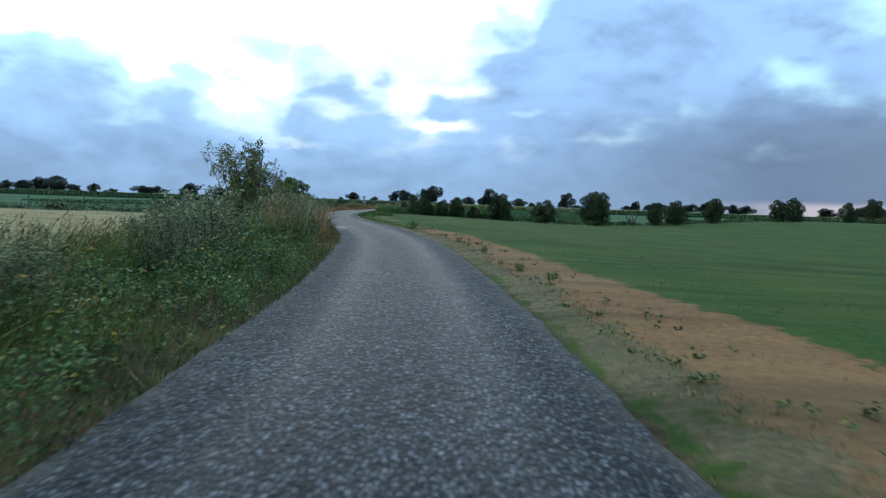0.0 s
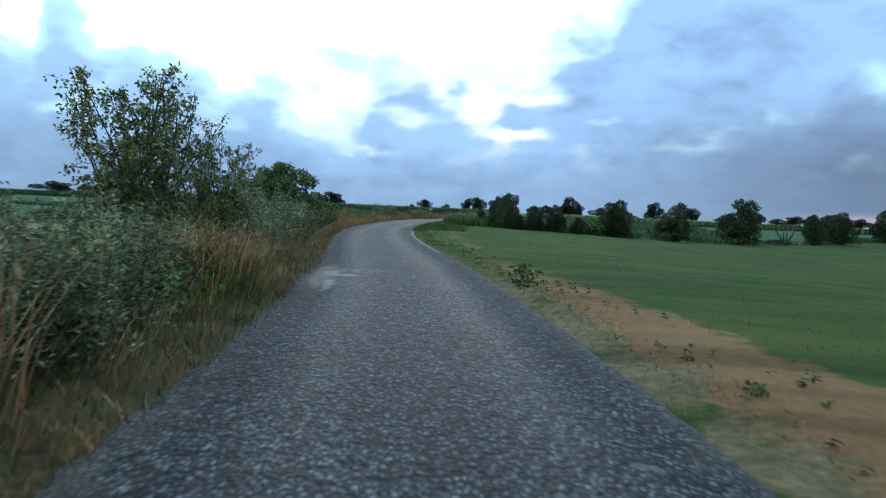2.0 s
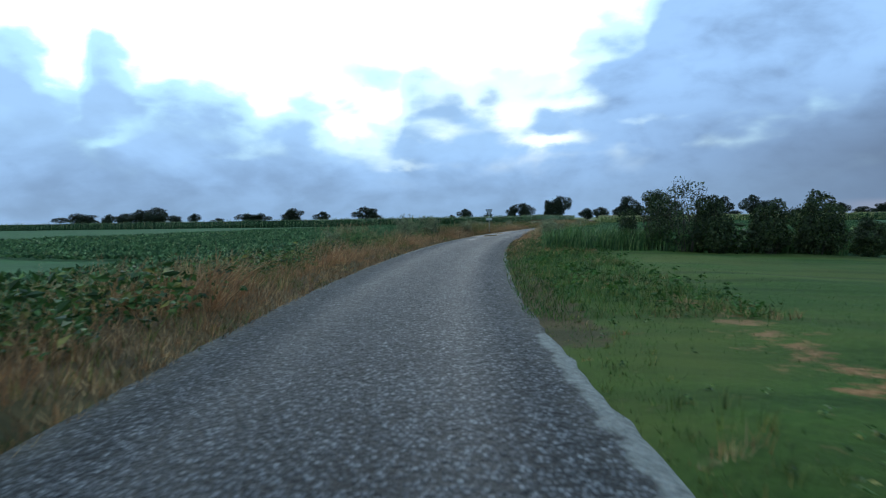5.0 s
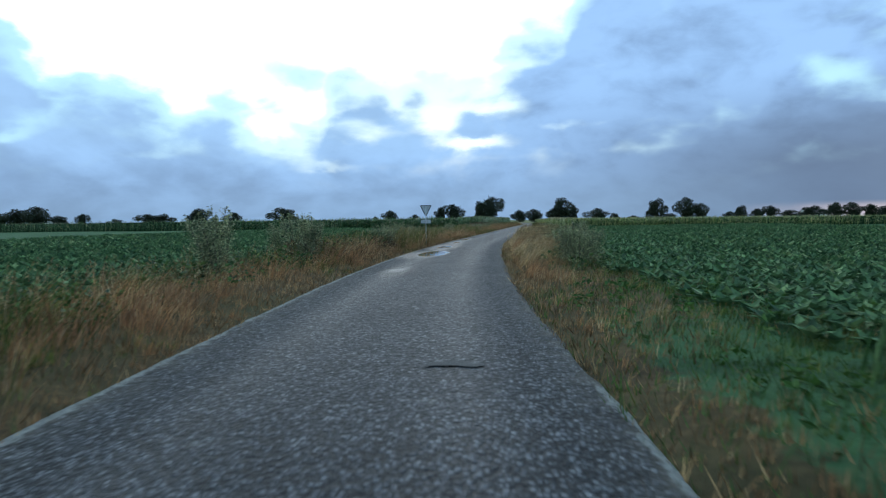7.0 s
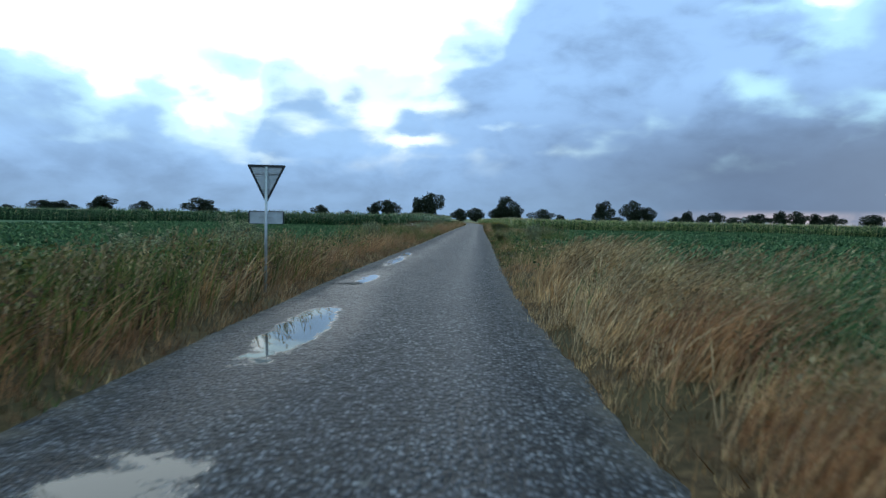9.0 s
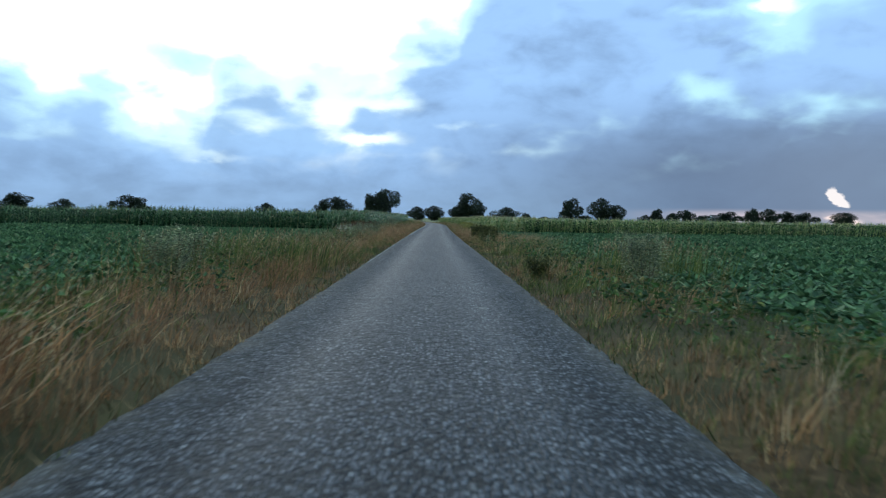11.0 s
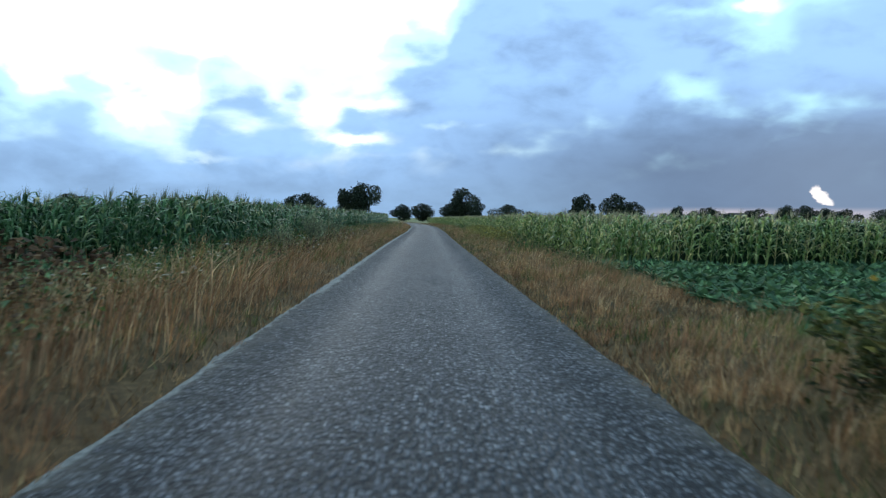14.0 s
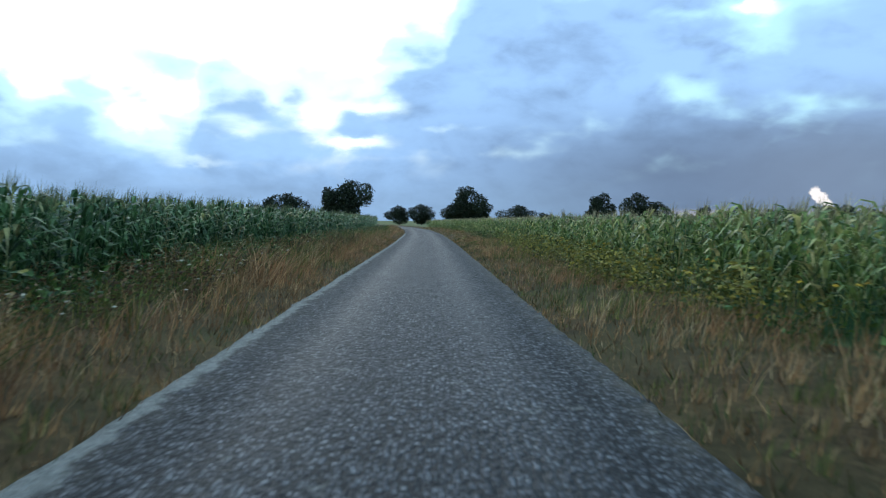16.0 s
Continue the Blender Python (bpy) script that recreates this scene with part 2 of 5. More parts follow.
def bump(nt, bsdf, height, strength, distance):
    n = nt.nodes.new("ShaderNodeBump")
    n.inputs["Strength"].default_value, n.inputs["Distance"].default_value = strength, distance
    nt.links.new(height, n.inputs["Height"])
    nt.links.new(n.outputs[0], bsdf.inputs["Normal"])


def soil(name, stops, patches, scale=6.0, patch_scale=0.5, strength=0.6, depth=0.05):
    """Open ground: grain and clods, with patches of a second colour."""
    mat, nt, b = material(name)
    pos = position(nt)
    grain = ramp(nt, tex_noise(nt, pos, scale, 8, 0.65), stops)
    patch = tex_noise(nt, pos, patch_scale, 4, 0.6)
    mr = nt.nodes.new("ShaderNodeMapRange")
    mr.inputs[1].default_value, mr.inputs[2].default_value = 0.42, 0.64
    nt.links.new(patch, mr.inputs[0])
    nt.links.new(mixed(nt, mr.outputs[0], grain, patches), b.inputs["Base Color"])
    b.inputs["Roughness"].default_value = 0.95
    b.inputs["Specular IOR Level"].default_value = 0.15
    bump(nt, b, tex_noise(nt, pos, scale * 2.5, 6, 0.7), strength, depth)
    return mat


def foliage(name, stops, gloss=0.55, sheer=0.25, patches=None):
    """Leaves and blades: colour differs from one to the next and in larger patches, with shade painted in clumps; light
    passes through.
    """
    mat, nt, b = material(name)
    geo = nt.nodes.new("ShaderNodeNewGeometry")
    col = ramp(nt, geo.outputs["Random Per Island"], stops)
    pos = geo.outputs["Position"]
    if patches:
        col = mixed(nt, ramp(nt, tex_noise(nt, pos, 0.35, 3), ((0.42, (0, 0, 0)), (0.62, (0.75, 0.75, 0.75)))), col, patches)
    # darker and lighter clumps painted in, standing for shade deep in the growth
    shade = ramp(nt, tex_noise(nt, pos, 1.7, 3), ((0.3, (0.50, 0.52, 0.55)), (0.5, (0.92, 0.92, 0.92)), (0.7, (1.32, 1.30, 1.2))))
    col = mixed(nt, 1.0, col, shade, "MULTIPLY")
    fine_shade = ramp(nt, tex_noise(nt, pos, 7.0, 2), ((0.36, (0.62, 0.62, 0.64)), (0.6, (1.2, 1.2, 1.18))))
    col = mixed(nt, 1.0, col, fine_shade, "MULTIPLY")
    nt.links.new(col, b.inputs["Base Color"])
    b.inputs["Roughness"].default_value = gloss
    b.inputs["Specular IOR Level"].default_value = 0.3
    if sheer:
        tr = nt.nodes.new("ShaderNodeBsdfTranslucent")
        nt.links.new(col, tr.inputs[0])
        ms = nt.nodes.new("ShaderNodeMixShader")
        ms.inputs[0].default_value = sheer
        nt.links.new(b.outputs[0], ms.inputs[1]), nt.links.new(tr.outputs[0], ms.inputs[2])
        nt.links.new(ms.outputs[0], nt.nodes["Material Output"].inputs[0])
    return mat


def plain(name, color, rough=0.6, metal=0.0, vary=0.25, scale=8.0, relief=0.0):
    mat, nt, b = material(name)
    pos = nt.nodes.new("ShaderNodeTexCoord").outputs["Object"]
    lo, hi = [c * (1 - vary) for c in color], [min(1, c * (1 + vary)) for c in color]
    nt.links.new(ramp(nt, tex_noise(nt, pos, scale, 6, 0.6), ((0.3, lo), (0.7, hi))), b.inputs["Base Color"])
    b.inputs["Roughness"].default_value, b.inputs["Metallic"].default_value = rough, metal
    if relief:
        bump(nt, b, tex_noise(nt, pos, scale * 4, 5), relief, 0.02)
    return mat


# ---- plan: the lane's centre line and half width along y ----
LANE_Y = np.array([-60, -25, -8, 6.5, 11.2, 24, 31, 38.8, 45.5, 53, 63, 73, 83, 93, 106, 118, 144, 165, 186, 208, 240, 270, 300, 340, 390, 450, 700])
LANE_X = np.array([8.5, 3.6, 1.0, -1.25, -2.1, -5.0, -7.3, -10.1, -12.9, -15.7, -18.8, -21.2, -23.2, -24.8, -26.2, -27.0, -27.7, -28.4, -29.05, -29.7, -30.4, -31.4, -33.2, -37.5, -46.0, -60.0, -140.0])
HALF_Y = np.array([-60, 10, 30, 45, 75, 100, 115, 400])
HALF_W = np.array([1.8, 1.8, 1.95, 2.0, 2.2, 2.2, 2.05, 2.05])
fine_y = np.linspace(-60, 700, 1521)
fine_x = np.interp(fine_y, LANE_Y, LANE_X)
for _ in range(60):
    fine_x[1:-1] = fine_x[1:-1] * 0.5 + (fine_x[2:] + fine_x[:-2]) * 0.25


def lane(y):
    return np.interp(y, fine_y, fine_x)


def half(y):
    return np.interp(y, HALF_Y, HALF_W)


def wave(x, y, size, seed=0.0):
    """Soft, irregular ups and downs between -1 and 1."""
    a, b = x / size + seed, y / size - seed * 1.3
    return (np.sin(a * 2.1 + 1.7 * np.sin(b * 1.3)) + np.sin(b * 2.7 + 1.3 * np.sin(a * 1.9 + 2)) + np.sin((a + b) * 1.37 + 4)) / 3


def land(u, y):
    """Height of the open ground at u metres to the right of the lane's centre."""
    x = lane(y) + u
    edge = np.abs(u) - half(y)
    up = np.clip(edge / 0.8, 0, 1)
    z = -0.07 + up * (0.10 + 0.05 * wave(x, y, 1.6)) + np.clip((edge - 1) / 6, 0, 1) * 0.05 * wave(x, y, 9.0, 2.0)
    dip = np.clip((u - 5) / 35, 0, 1) * np.clip((150 - y) / 50, 0, 1)
    return z - 1.1 * dip * dip * (3 - 2 * dip)

# ---- materials ----
def ground_material():
    """Open ground in one material: each kind of cover is set by the plan, with ragged limits between them."""
    mat, nt, b = material("open_ground")
    N, L = nt.nodes.new, nt.links.new
    pos = position(nt)
    grain, mid, large = tex_noise(nt, pos, 11.0, 8, 0.65), tex_noise(nt, pos, 2.6, 6, 0.6), tex_noise(nt, pos, 0.22, 5, 0.6)
    rag = N("ShaderNodeMath")
    rag.operation = "SUBTRACT"
    L(mid, rag.inputs[0])
    rag.inputs[1].default_value = 0.5

    def cover(lo, md, hi, patch):
        g = ramp(nt, grain, ((0.28, lo), (0.52, md), (0.75, hi)))
        return mixed(nt, ramp(nt, large, ((0.40, (0, 0, 0)), (0.62, (0.8, 0.8, 0.8)))), g, patch)

    covers = (("far", (0.06, 0.09, 0.03), (0.085, 0.12, 0.04), (0.13, 0.15, 0.06), (0.26, 0.22, 0.11)),
              ("crop", (0.028, 0.060, 0.026), (0.052, 0.106, 0.045), (0.078, 0.148, 0.064), (0.056, 0.116, 0.050)),
              ("stubble", (0.24, 0.175, 0.088), (0.36, 0.27, 0.14), (0.46, 0.355, 0.20), (0.32, 0.235, 0.115)),
              ("meadow", (0.021, 0.045, 0.006), (0.041, 0.081, 0.012), (0.067, 0.112, 0.018), (0.076, 0.090, 0.017)),
              ("track", (0.15, 0.066, 0.028), (0.26, 0.122, 0.054), (0.36, 0.195, 0.095), (0.24, 0.14, 0.065)),
              ("verge", (0.042, 0.025, 0.013), (0.105, 0.062, 0.030), (0.20, 0.125, 0.062), (0.062, 0.056, 0.024)),
              ("straw", (0.075, 0.050, 0.026), (0.185, 0.130, 0.072), (0.36, 0.27, 0.155), (0.13, 0.105, 0.05)))
    col = None
    for name, lo, md, hi, patch in covers:
        c = cover(lo, md, hi, patch)
        if col is None:
            col = c
            continue
        at = N("ShaderNodeAttribute")
        at.attribute_name = name
        add = N("ShaderNodeMath")
        add.operation = "MULTIPLY_ADD"
        L(rag.outputs[0], add.inputs[0])
        add.inputs[1].default_value = 1.5
        L(at.outputs["Fac"], add.inputs[2])
        mr = N("ShaderNodeMapRange")
        mr.interpolation_type = "SMOOTHSTEP"
        mr.inputs[1].default_value, mr.inputs[2].default_value = 0.35, 0.65
        L(add.outputs[0], mr.inputs[0])
        col = mixed(nt, mr.outputs[0], col, c)
    # mowing swaths: long soft streaks across all covers
    st = N("ShaderNodeMapping")
    st.inputs["Rotation"].default_value = (0, 0, radians(-35))
    st.inputs["Scale"].default_value = (0.09, 0.9, 1)
    L(pos, st.inputs["Vector"])
    streak = ramp(nt, tex_noise(nt, st.outputs[0], 1.0, 5, 0.6), ((0.32, (0.58, 0.62, 0.60)), (0.5, (0.98, 0.98, 0.98)), (0.7, (1.26, 1.24, 1.15))))
    col = mixed(nt, 1.0, col, streak, "MULTIPLY")
    L(col, b.inputs["Base Color"])
    b.inputs["Roughness"].default_value = 0.95
    b.inputs["Specular IOR Level"].default_value = 0.15
    bump(nt, b, tex_noise(nt, pos, 24.0, 6, 0.7), 0.6, 0.04)
    return mat


open_ground = ground_material()


def road_material():
    """Chip-sealed surface: stones of many greys in dark binder, polished wheel tracks, tar patches."""
    mat, nt, b = material("chip_seal")
    pos = position(nt)
    N, L = nt.nodes.new, nt.links.new
    vor = N("ShaderNodeTexVoronoi")
    vor.inputs["Scale"].default_value = 24.0
    L(pos, vor.inputs["Vector"])
    stone = N("ShaderNodeSeparateColor")
    L(vor.outputs["Color"], stone.inputs[0])
    chips = ramp(nt, stone.outputs[0], ((0.0, (0.010, 0.010, 0.012)), (0.3, (0.036, 0.036, 0.042)), (0.6, (0.094, 0.094, 0.106)), (0.9, (0.148, 0.148, 0.162)), (1.0, (0.18, 0.18, 0.19))))
    gaps = ramp(nt, vor.outputs["Distance"], ((0.30, (1.05, 1.05, 1.05)), (0.60, (0.16, 0.16, 0.17))))
    col = mixed(nt, 1.0, chips, gaps, "MULTIPLY")
    clumps = ramp(nt, tex_noise(nt, pos, 11.0, 5, 0.7), ((0.36, (0.34, 0.34, 0.36)), (0.5, (0.92, 0.92, 0.93)), (0.64, (1.55, 1.54, 1.52))))
    col = mixed(nt, 1.0, col, clumps, "MULTIPLY")
    large = ramp(nt, tex_noise(nt, pos, 0.45, 5, 0.6), ((0.3, (0.78, 0.79, 0.82)), (0.7, (1.22, 1.2, 1.17))))
    col = mixed(nt, 1.0, col, large, "MULTIPLY")
    across = N("ShaderNodeAttribute")
    across.attribute_name = "across"
    # dusty edges of the lane, and the grime of a worn surface
    edge = ramp(nt, across.outputs["Fac"], ((0.0, (1, 1, 1)), (0.06, (0.35, 0.35, 0.35)), (0.16, (0, 0, 0)), (0.87, (0, 0, 0)), (0.95, (0.3, 0.3, 0.3)), (1.0, (0.9, 0.9, 0.9))))
    dirt = mixed(nt, 1.0, edge, ramp(nt, tex_noise(nt, pos, 2.2, 6, 0.7), ((0.35, (0, 0, 0)), (0.62, (1, 1, 1)))), "MULTIPLY")
    col = mixed(nt, dirt, col, (0.125, 0.105, 0.085))
    wheel = ramp(nt, across.outputs["Fac"], ((0.12, (0.80, 0.80, 0.80)), (0.27, (0.60, 0.60, 0.60)), (0.42, (0.68, 0.68, 0.68)), (0.58, (0.68, 0.68, 0.68)), (0.73, (0.60, 0.60, 0.60)), (0.88, (0.80, 0.80, 0.80))))
    b.inputs["Specular IOR Level"].default_value = 0.32

    def lying(name, lo, hi, ragged):
        at = N("ShaderNodeAttribute")
        at.attribute_name = name
        n = N("ShaderNodeMath")
        n.operation = "MULTIPLY_ADD"
        L(tex_noise(nt, pos, 2.6, 7, 0.68), n.inputs[0])
        n.inputs[1].default_value = ragged
        L(at.outputs["Fac"], n.inputs[2])
        mr = N("ShaderNodeMapRange")
        mr.interpolation_type = "SMOOTHSTEP"
        mr.inputs[1].default_value, mr.inputs[2].default_value = lo, hi
        L(n.outputs[0], mr.inputs[0])
        return mr.outputs[0]

    damp, pool = lying("damp", 0.75, 1.25, 1.0), lying("pool", 1.10, 1.28, 1.4)
    pale = lying("pale", 1.15, 1.45, 1.9)
    col = mixed(nt, pale, col, ramp(nt, tex_noise(nt, pos, 16.0, 6, 0.7), ((0.3, (0.10, 0.095, 0.088)), (0.7, (0.28, 0.27, 0.255)))))
    col = mixed(nt, damp, col, mixed(nt, 1.0, col, (0.62, 0.63, 0.67), "MULTIPLY"))
    col = mixed(nt, pool, col, (0.075, 0.07, 0.06))
    L(col, b.inputs["Base Color"])
    rough = mixed(nt, damp, wheel, (0.5, 0.5, 0.5))
    L(mixed(nt, pool, rough, (0.03, 0.03, 0.03)), b.inputs["Roughness"])
    L(mixed(nt, pool, mixed(nt, damp, (0.30, 0.30, 0.30), (0.24, 0.24, 0.24)), (0.45, 0.45, 0.45)), b.inputs["Specular IOR Level"])
    h = N("ShaderNodeMath")
    h.operation = "SUBTRACT"
    h.inputs[0].default_value = 1.0
    L(vor.outputs["Distance"], h.inputs[1])
    h2 = N("ShaderNodeMath")
    h2.operation = "MULTIPLY_ADD"
    L(tex_noise(nt, pos, 6.5, 5, 0.65), h2.inputs[0])
    h2.inputs[1].default_value = 1.6
    L(h.outputs[0], h2.inputs[2])
    dry = N("ShaderNodeMath")
    dry.operation = "SUBTRACT"
    dry.inputs[0].default_value = 1.0
    L(pool, dry.inputs[1])
    n = N("ShaderNodeBump")
    n.inputs["Distance"].default_value = 0.024
    L(dry.outputs[0], n.inputs["Strength"])
    L(h2.outputs[0], n.inputs["Height"])
    L(n.outputs[0], b.inputs["Normal"])
    return mat


chip_seal = road_material()

# ---- ground: one sheet to the horizon ----
def spread(parts):
    return np.unique(np.concatenate([np.arange(a, b, s) for a, b, s in parts]).round(3))


def ground_sheet():
    us = spread(((-3500, -600, 290), (-600, -100, 50), (-100, -30, 7), (-30, -9, 1.5), (-9, 9, 0.3), (9, 30, 1.5), (30, 100, 7), (100, 600, 50), (600, 3501, 290)))
    ys = spread(((-900, -60, 120), (-60, -6, 3), (-6, 235, 0.9), (235, 420, 4), (420, 900, 40), (900, 4501, 300)))
    U, Y = np.meshgrid(us, ys)
    X = lane(Y) + U
    Z = land(U, Y)
    verts = np.stack([X, Y, Z], 2).reshape(-1, 3)
    nu = len(us)
    i = (np.arange(len(ys) - 1)[:, None] * nu + np.arange(nu - 1)[None]).ravel()
    faces = np.stack([i, i + 1, i + nu + 1, i + nu], 1)
    ob = build("ground", verts, faces, open_ground, smooth=True)
    u, y, x = U.ravel(), Y.ravel(), X.ravel()
    right, left, end = u > 0, u < 0, hedge_y(X.ravel())

    def soft(v, size):
        return np.clip(0.5 + v / size, 0, 1)

    wide = 1.2 * np.clip((14 - y) / 14, 0, 1)
    zones = {
        "crop": ((right & (y >= end)) | left) * (y < 335) * (np.abs(u) < 500) * 1.0,
        "stubble": left * soft(np.maximum(FENCE_Y + 0.236 * (x + 19), 30.0) - y, 2.0) * soft(-6.0 - u, 1.0),
        "meadow": right * soft(end - y, 2.0),
        "track": right * soft(u - 2.3, 0.9) * soft(4.05 + wide - u, 0.9) * (0.22 + 0.78 * soft(36 - y, 16.0)) * soft(64 - y, 16.0) * (y < end),
        "verge": np.maximum.reduce([soft(half(y) + 0.75 - np.abs(u), 0.8), left * soft(5.9 + u, 1.0) * (y < 400), right * (y >= end) * soft(4.9 - u, 1.0) * (y < 400) * (1 - np.clip((92 - y) / 8, 0, 1))]),
    }
    # worn wheel marks in the meadow: from x, y to x, y
    for x0, y0, x1, y1 in ((-14.7, 65.6, -11.3, 52.2), (-10.5, 50.2, -9.1, 45.6)):
        lx, ly = x1 - x0, y1 - y0
        t = np.clip(((x - x0) * lx + (y - y0) * ly) / (lx * lx + ly * ly), 0, 1)
        zones["track"] = np.maximum(zones["track"], 0.52 - 0.5 * np.hypot(x - x0 - t * lx, y - y0 - t * ly))
    zones["verge"] = zones["verge"] * (1 - right * (y < 60) * soft(u - 1.85, 0.3))
    zones["straw"] = right * soft(u - 1.85, 0.3) * soft(2.75 + 0.3 * wave(x, y, 1.1) - u, 0.8) * (0.35 + 0.65 * soft(40 - y, 12.0)) * soft(66 - y, 10.0) * (0.72 + 0.3 * wave(x, y, 0.8, 3.0))
    for name, w in zones.items():
        ob.data.attributes.new(name, "FLOAT", "POINT").data.foreach_set("value", np.asarray(w, np.float32))
    tagged(ob, "flat farmland with meadow, stubble and crop fields", "ground", kind="structure")


FENCE_Y = 47.8


def hedge_y(x):
    """Where the mown meadow ends against the line of bushes."""
    return np.maximum(80.8, 84.3 + (x + 3.2) * 1.12)


ground_sheet()


def road_sheet():
    ys = spread(((-60, -6, 2), (-6, 240, 0.32), (240, 430, 2.5), (430, 700, 12)))
    cs = np.unique(np.concatenate([np.linspace(-1, 1, 25), np.linspace(-1, -0.75, 9), np.linspace(0.75, 1, 9)]).round(4))
    Y, C = np.meshgrid(ys, cs, indexing="ij")
    slope = np.gradient(lane(ys), ys)
    nx, ny = 1 / np.sqrt(1 + slope ** 2), -slope / np.sqrt(1 + slope ** 2)
    ragged = 0.05 * wave(Y * 1.0, C * 40, 0.9) + 0.045 * wave(Y, C * 40, 0.21, 2.0)
    W = (half(ys)[:, None] + ragged * (np.abs(C) == 1)) * C
    X = lane(ys)[:, None] + W * nx[:, None]
    YY = Y + W * ny[:, None]
    Z = 0.0 - 0.035 * C ** 2 + 0.006 * wave(X, YY, 1.1) - 0.03 * (np.abs(C) == 1)
    verts = np.stack([X, YY, Z], 2).reshape(-1, 3)
    k = len(cs)
    i = (np.arange(len(ys) - 1)[:, None] * k + np.arange(k - 1)[None]).ravel()
    ob = build("road", verts, np.stack([i, i + 1, i + k + 1, i + k], 1), chip_seal, smooth=True)
    at = ob.data.attributes.new("across", "FLOAT", "POINT")
    at.data.foreach_set("value", ((C + 1) / 2).ravel().astype(np.float32))
    # standing water and damp: x, y, half width, half length
    pools = ((-26.95, 105.7, 0.60, 2.3), (-27.7, 112.4, 0.36, 2.0), (-28.2, 119.2, 0.18, 1.3), (-28.6, 125.5, 0.20, 2.0), (-28.8, 129.2, 0.16, 1.6))
    damps = ((-27.3, 105.0, 0.95, 3.2), (-27.75, 112.8, 0.8, 4.2), (-28.2, 118.6, 0.5, 3.4), (-28.6, 126.5, 0.3, 4.0), (-26.1, 96.0, 0.4, 2.0), (-10.0, 34.2, 0.30, 2.2), (-9.8, 35.4, 0.9, 0.25))
    for name, spots_at in (("pool", pools), ("damp", damps)):
        w = np.zeros(X.shape)
        for px, py, a, l in spots_at:
            lean = np.interp(py, ys, slope)
            dx = X - px - lean * (YY - py)
            w = np.maximum(w, 1.0 - 0.5 * ((dx / a) ** 2 + ((YY - py) / l) ** 2))
        ob.data.attributes.new(name, "FLOAT", "POINT").data.foreach_set("value", w.ravel().astype(np.float32))
    # pale washed edges: side, from, to, width
    w = np.zeros(X.shape)
    for side, y0, y1, wide in ((1, 43, 61, 0.30), (1, 68, 84, 0.12), (-1, 78, 104, 0.22), (-1, 184, 268, 0.34), (-1, 150, 184, 0.16)):
        on = (YY > y0) & (YY < y1)
        w = np.maximum(w, on * (1.0 - (1 - side * C) * half(ys)[:, None] / wide))
    for px, py, a, l in ((-10.05, 34.6, 0.22, 0.7), (-9.25, 32.7, 0.13, 1.3), (-9.6, 34.2, 0.5, 0.2), (-26.2, 96.5, 0.35, 1.1)):
        lean = np.interp(py, ys, slope)
        w = np.maximum(w, 0.75 - 0.8 * (((X - px - lean * (YY - py)) / a) ** 2 + ((YY - py) / l) ** 2))
    ob.data.attributes.new("pale", "FLOAT", "POINT").data.foreach_set("value", np.clip(w, -1, 1).ravel().astype(np.float32))
    tagged(ob, "narrow grey chip-sealed country lane, worn and damp", "road", kind="structure")


road_sheet()

# ---- trees and bushes ----
bark = plain("bark", (0.075, 0.06, 0.045), 0.9, vary=0.5, scale=14, relief=0.6)
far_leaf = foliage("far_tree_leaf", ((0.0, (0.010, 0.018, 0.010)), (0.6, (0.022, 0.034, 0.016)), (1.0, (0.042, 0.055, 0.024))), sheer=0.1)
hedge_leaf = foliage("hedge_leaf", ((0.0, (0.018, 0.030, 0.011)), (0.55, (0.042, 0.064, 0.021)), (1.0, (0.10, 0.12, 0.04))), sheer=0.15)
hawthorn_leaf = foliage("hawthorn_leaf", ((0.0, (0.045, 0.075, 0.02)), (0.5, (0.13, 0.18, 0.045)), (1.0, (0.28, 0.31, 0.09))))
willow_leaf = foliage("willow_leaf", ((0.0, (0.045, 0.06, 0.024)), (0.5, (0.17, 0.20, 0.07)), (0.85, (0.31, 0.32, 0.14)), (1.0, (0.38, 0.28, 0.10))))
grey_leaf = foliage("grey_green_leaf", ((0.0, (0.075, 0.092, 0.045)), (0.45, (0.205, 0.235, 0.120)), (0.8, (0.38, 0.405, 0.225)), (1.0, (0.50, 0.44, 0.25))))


def limb_mesh(bm, points, r0, r1, sides=6):
    """A tapered tube along a bent line."""
    rings = []
    for i, p in enumerate(points):
        t = i / (len(points) - 1)
        d = (points[min(i + 1, len(points) - 1)] - points[max(i - 1, 0)]).normalized()
        a = d.orthogonal().normalized()
        b = d.cross(a)
        r = r0 + (r1 - r0) * t
        rings.append([bm.verts.new(p + (a * math.cos(q) + b * math.sin(q)) * r) for q in [2 * math.pi * j / sides for j in range(sides)]])
    for u, v in zip(rings, rings[1:]):
        for j in range(sides):
            bm.faces.new((u[j], u[(j + 1) % sides], v[(j + 1) % sides], v[j]))
    bm.faces.new(rings[-1])


def bent(a, b, sag, n=5):
    r = random.Random(int((a.x + b.y * 7 + b.z * 13) * 1000))
    side = Vector((r.uniform(-1, 1), r.uniform(-1, 1), r.uniform(-0.3, 1))) * sag
    return [a.lerp(b, i / (n - 1)) + side * math.sin(math.pi * i / (n - 1)) for i in range(n)]


